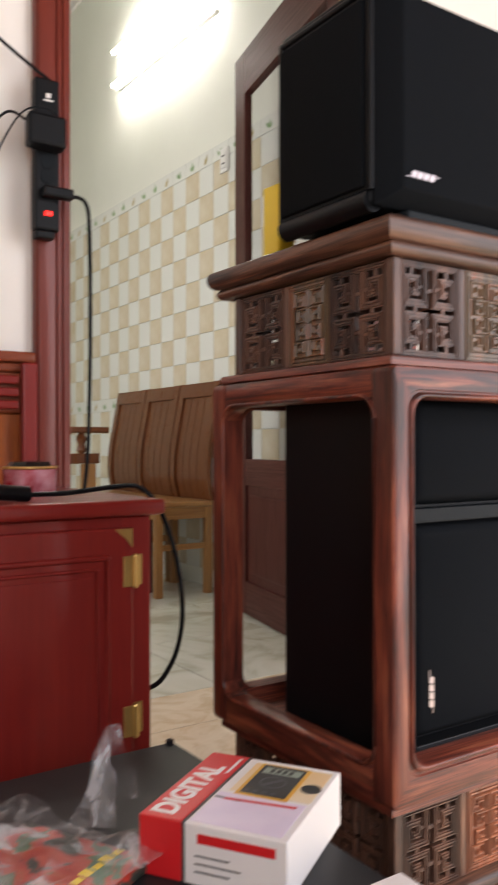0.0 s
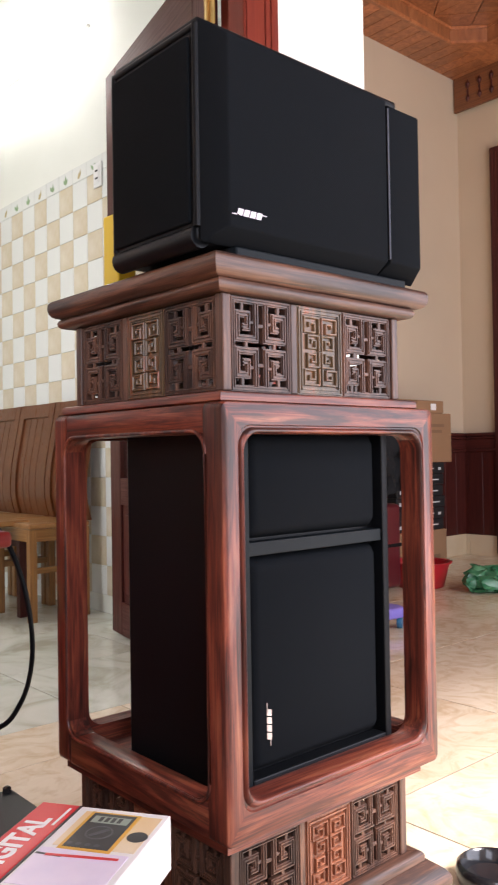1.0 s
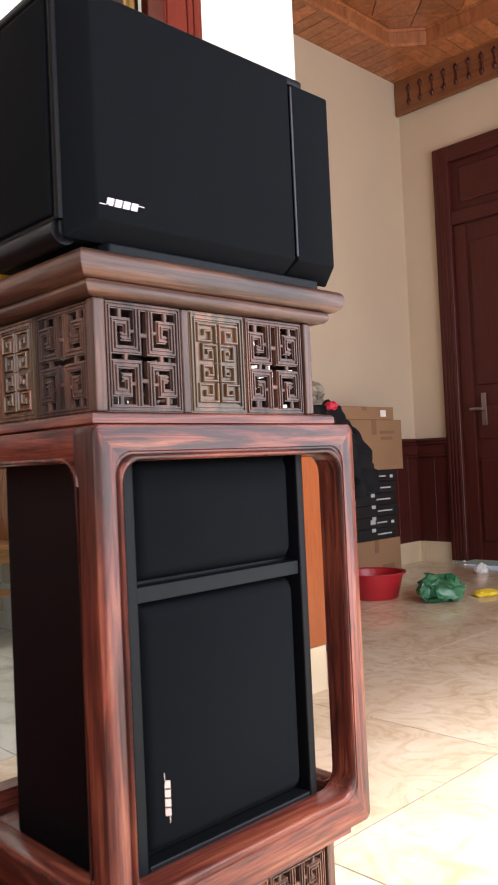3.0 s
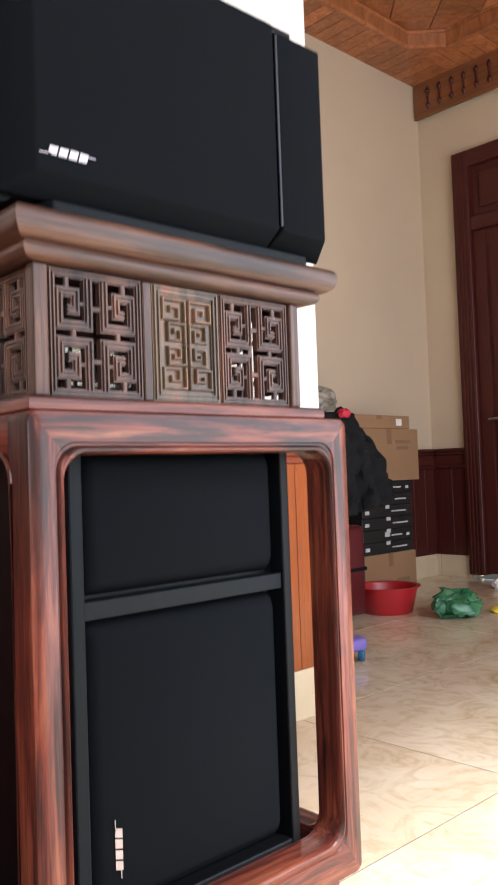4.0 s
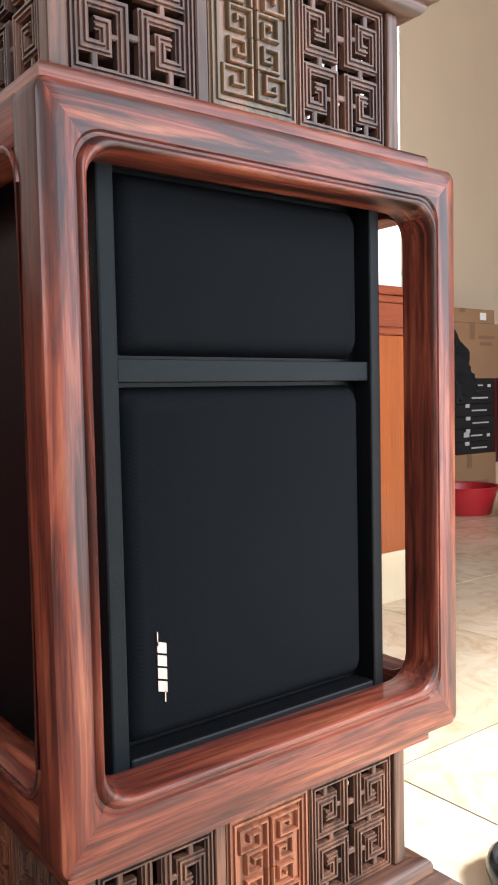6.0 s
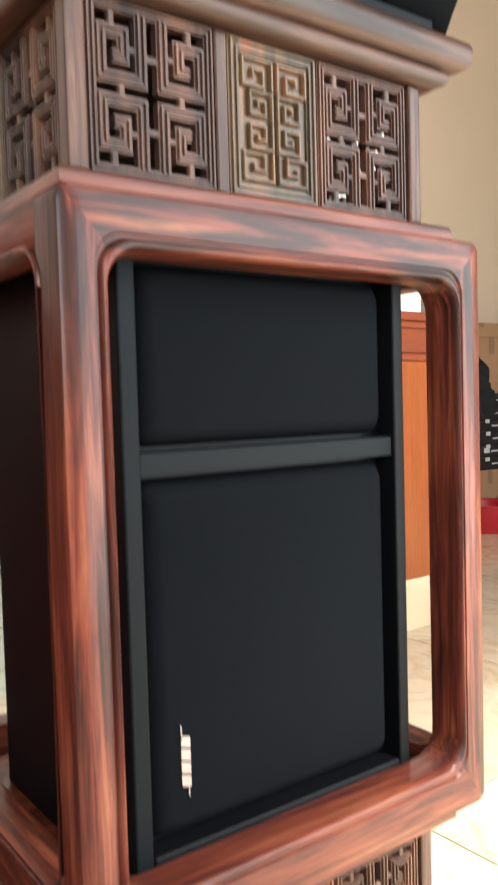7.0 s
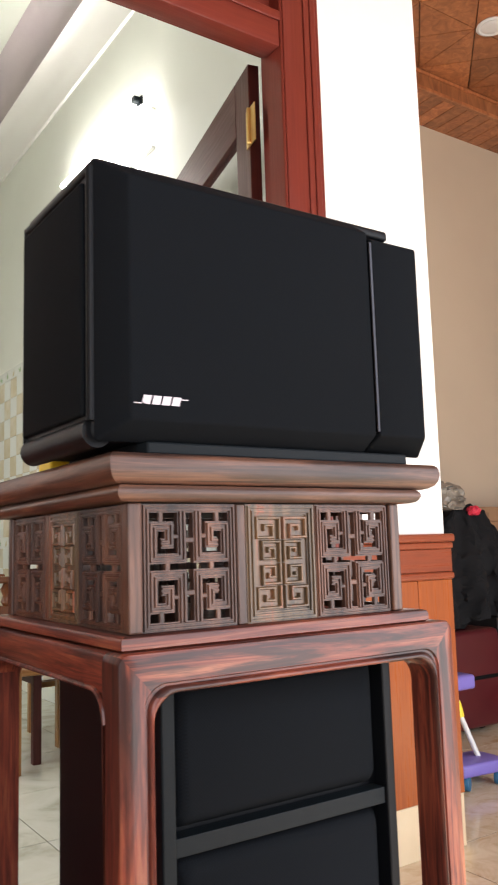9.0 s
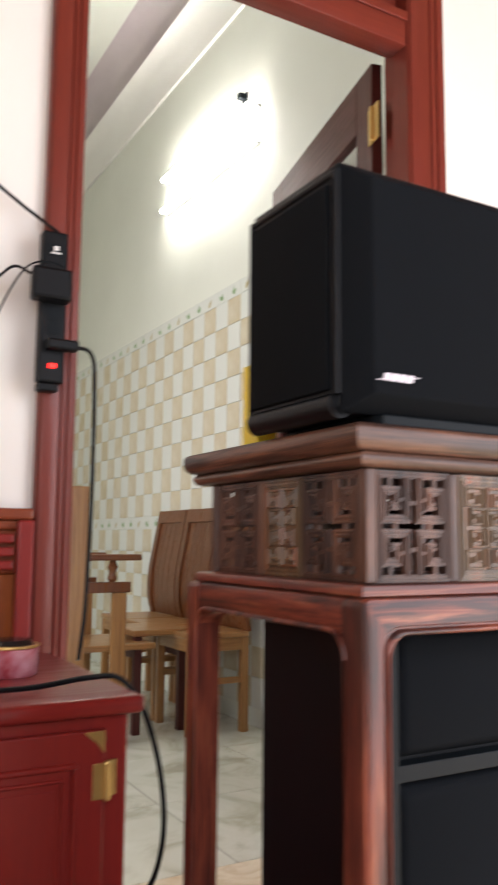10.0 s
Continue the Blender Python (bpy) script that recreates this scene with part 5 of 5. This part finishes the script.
solid("paper_slip", boxes((-0.16, -0.098, -0.2, -0.112, 0.3436, 0.3446)), white_card, "white paper slip on the black case", "paper")

# turned dark wooden bowl on the floor
solid("wooden_bowl", lathe(bmesh.new(), [(0.05, 0.0), (0.062, 0.006), (0.07, 0.03), (0.067, 0.045), (0.061, 0.05), (0.056, 0.046), (0.05, 0.025), (0.03, 0.012)], 32), black_gloss, "dark glossy turned bowl on the floor tiles", "bowl", at=(0.71, 0.085, 0), smooth=True)

# ---- far corner of the main room ----
def carton_box(name, x0, x1, y0, y1, z0, z1, mat, label, bars_, barmat):
    ob = thing(name, (x0, y0, z0), label, "box")
    w, d, h = x1 - x0, y1 - y0, z1 - z0
    part("carton", boxes((0, w, 0, d, 0, h, 0.004)), mat, ob)
    part("tape", boxes((w * 0.46, w * 0.54, -0.0012, -0.0002, h * 0.7, h)), barmat, ob)
    for bx, bz, bw, bh in bars_:
        part("print_bar", boxes((w * bx, w * (bx + bw), -0.0022, -0.0002, h * bz, h * (bz + bh))), barmat, ob)
    return ob


grey_ink = speckled("grey_ink", (0.55, 0.55, 0.55), (0.42, 0.42, 0.42), 0.6, 40, 0)
brown_ink = speckled("brown_ink", (0.2, 0.11, 0.06), (0.18, 0.1, 0.05), 0.7, 20, 0)
carton_box("carton", 3.62, 4.16, 2.58, 2.90, 0, 0.28, cardboard, "brown cardboard carton at the bottom of the stack", [(0.6, 0.3, 0.25, 0.1)], brown_ink)
for i in range(6):
    z = 0.281 + 0.0775 * i
    carton_box("flat_black_box", 3.62 + 0.008 * (i % 2), 4.14 + 0.01 * (i % 3), 2.59, 2.89, z, z + 0.0755, black_card, "flat black box with white print in a stack", [(0.42, 0.35, 0.1, 0.4), (0.55, 0.4, 0.22, 0.12), (0.86, 0.3, 0.06, 0.25)] if i in (1, 5) else [(0.58, 0.4, 0.3, 0.12), (0.05, 0.3, 0.08, 0.3)], grey_ink)
carton_box("carton", 3.60, 4.23, 2.575, 2.90, 0.746, 1.085, cardboard, "brown cardboard carton with dark print on the stack", [(0.6, 0.72, 0.26, 0.06), (0.62, 0.6, 0.2, 0.06)], brown_ink)
fc = carton_box("flat_carton", 3.50, 4.15, 2.58, 2.90, 1.086, 1.172, cardboard, "flat cardboard box with a white label on top of the stack", [(0.05, 0.3, 0.1, 0.3)], brown_ink)
part("label", boxes((0.5, 0.56, -0.0022, -0.0002, 0.02, 0.065)), white_card, fc, "white paper label")

basin = thing("basin", (3.42, 2.26, 0), "red plastic wash basin on the floor", "basin")
part("bowl", lathe(bmesh.new(), [(0.135, 0.0), (0.14, 0.004), (0.175, 0.145), (0.165, 0.145), (0.13, 0.012), (0.01, 0.01)], 36), red_plastic, basin, smooth=True)
part("rim", hoop(bmesh.new(), [(0.168, 0.143), (0.190, 0.146), (0.192, 0.150), (0.190, 0.154), (0.168, 0.152)], 40), red_plastic, basin, smooth=True)

bagm = speckled("green_film", (0.015, 0.12, 0.05), (0.10, 0.26, 0.13), 0.25, 60, 0.5)


def lump(name, at, size, mat, amount, seed, label, category):
    bm = bmesh.new()
    bmesh.ops.create_icosphere(bm, subdivisions=4, radius=1.0)
    for v in bm.verts:
        n = Vector(noise.noise_vector(v.co * 2.2 + Vector((seed, seed, 0)))) * amount + Vector(noise.noise_vector(v.co * 6 + Vector((seed, 0, 3)))) * amount * 0.5
        v.co = Vector([(c + d) * s for c, d, s in zip(v.co, n, size)])
        v.co.z = max(v.co.z, -size[2] * 0.75)
    moved(bm, pose(0, 0, size[2] * 0.75))
    return solid(name, bm, mat, label, category, at=at, smooth=True)


lump("plastic_bag", (3.53, 1.88, 0), (0.145, 0.11, 0.085), bagm, 0.38, 3.0, "crumpled green plastic bag on the floor", "bag")
lump("yellow_wrapper", (3.80, 1.74, 0), (0.08, 0.06, 0.02), yellow_plastic, 0.3, 8.0, "crumpled yellow wrapper on the floor", "wrapper")
lump("white_wrapper", (4.55, 2.2, 0), (0.05, 0.04, 0.04), white_plastic, 0.3, 9.0, "small white wrapper on the floor", "wrapper")

trunk = thing("suitcase", (2.55, 2.2, 0), "dark red suitcase standing by the wall", "suitcase")
part("shell", boxes((0, 0.62, 0.0, 0.3, 0.03, 0.52, 0.03, 3)), speckled("dark_red_vinyl", (0.09, 0.008, 0.012), (0.07, 0.006, 0.01), 0.4, 20, 0.1), trunk, smooth=True)
part("band", boxes((0.0, 0.62, -0.004, 0.304, 0.27, 0.29, 0.003)), black_plastic, trunk)
for x in (0.06, 0.56):
    part("wheel", boxes((x - 0.02, x + 0.02, 0.1, 0.2, 0.0, 0.03, 0.006)), black_plastic, trunk)
bm = bmesh.new()
bmesh.ops.create_grid(bm, x_segments=44, y_segments=40, size=0.5)
for v in bm.verts:
    u, w = v.co.x, 0.5 - v.co.y
    shoulder = 0.55 + 0.45 * min(1.0, w * 2.2)
    fold = 0.035 * math.sin(u * 26 + 3 * w) * (0.3 + w)
    v.co = Vector((u * 0.72 * shoulder + 0.05 * w, -0.10 * math.cos(u * 3.1) - 0.10 * w + fold, 1.21 - (0.52 - 0.14 * u) * w - 0.28 * u * u * (1 - w)))
crumple(bm, 0.025, 2.0)
bmesh.ops.solidify(bm, geom=bm.faces[:], thickness=0.02)
solid("coat", bm, black_fabric, "black jacket draped over a pile of bags", "coat", at=(2.95, 2.24, -0.06), smooth=True)
lump("clothes_pile", (2.86, 2.36, 0.521), (0.26, 0.14, 0.36), black_fabric, 0.2, 4.0, "dark pile of clothes on the suitcase", "clothes")
lump("silver_bag", (2.80, 2.2, 1.13), (0.12, 0.09, 0.075), speckled("silver_film", (0.3, 0.27, 0.22), (0.12, 0.1, 0.08), 0.3, 60, 0.5), 0.4, 6.0, "crumpled silver bag on the clothes", "bag")
lump("red_cloth", (2.93, 2.12, 1.1), (0.035, 0.035, 0.028), speckled("bright_red_cloth", (0.6, 0.03, 0.06), (0.5, 0.02, 0.05), 0.7, 30, 0.3), 0.3, 7.0, "bright red cloth among the clothes", "cloth")

mop = thing("mop_dolly", (2.305, 1.685, 0), "purple plastic mop dolly with blue castors", "mop bucket")
part("tray", prism(bmesh.new(), [(-0.12, -0.08), (0.09, -0.10), (0.125, -0.045), (0.125, 0.075), (-0.12, 0.09)], 0.05, 0.10, 0.012, 3), purple_plastic, mop, smooth=True)
for x, y in ((-0.09, -0.065), (0.08, -0.075), (0.095, 0.05), (-0.09, 0.065)):
    part("castor", moved(lathe(bmesh.new(), [(0.026, -0.012), (0.028, -0.008), (0.028, 0.008), (0.026, 0.012)], 18), pose(x, y, 0.028, 90, 0, 30)), blue_rubber, mop, "blue castor wheel", smooth=True)
part("handle", sweep(bmesh.new(), [(0.06, 0.0, 0.09), (-0.01, 0.02, 0.26), (-0.04, 0.03, 0.40)], 0.011, 10), white_plastic, mop, "white pole", smooth=True)
part("collar", sweep(bmesh.new(), [(-0.012, 0.02, 0.26), (-0.026, 0.025, 0.32)], 0.017, 12), yellow_plastic, mop, "yellow collar", smooth=True)
part("head", boxes((-0.11, 0.04, -0.03, 0.09, 0.37, 0.43, 0.015, 3)), purple_plastic, mop, smooth=True)

# ---- floor tiles ----
def pave(x0, y0, S, regions, mat):
    """Square tiles on a grid through (x0, y0), cut to the given rectangles."""
    whole = to_mesh("floor_tile", one_box(0.002, S - 0.002, 0.002, S - 0.002, -0.0013, 0.0), mat)
    for ra, rb, rc, rd in regions:
        for i in range(math.floor((ra - x0) / S), math.ceil((rb - x0) / S)):
            for j in range(math.floor((rc - y0) / S), math.ceil((rd - y0) / S)):
                x, y = x0 + i * S, y0 + j * S
                xa, xb, ya, yb = max(x, ra), min(x + S, rb), max(y, rc), min(y + S, rd)
                if xb - xa > S - 0.01 and yb - ya > S - 0.01:
                    o = new("floor_tile", whole)
                    o.parent, o.location = floor, (x, y, 0)
                elif xb - xa > 0.02 and yb - ya > 0.02:
                    part("floor_tile", one_box(xa + 0.002, xb - 0.002, ya + 0.002, yb - 0.002, -0.0013, 0), mat, floor)


pave(1.615, 0.455, 0.8, ((WEST, EAST, SOUTH, D0 + 0.005), (JL, JR, D0 + 0.005, 1.53), (PILLAR, EAST, D0 + 0.005, NORTH)), floor_tile)
pave(0.1, 1.53, 0.6, ((KX0, JL, D1, 1.53), (JR, KX1, D1, 1.53), (KX0, KX1, 1.53, KY1)), kfloor_tile)
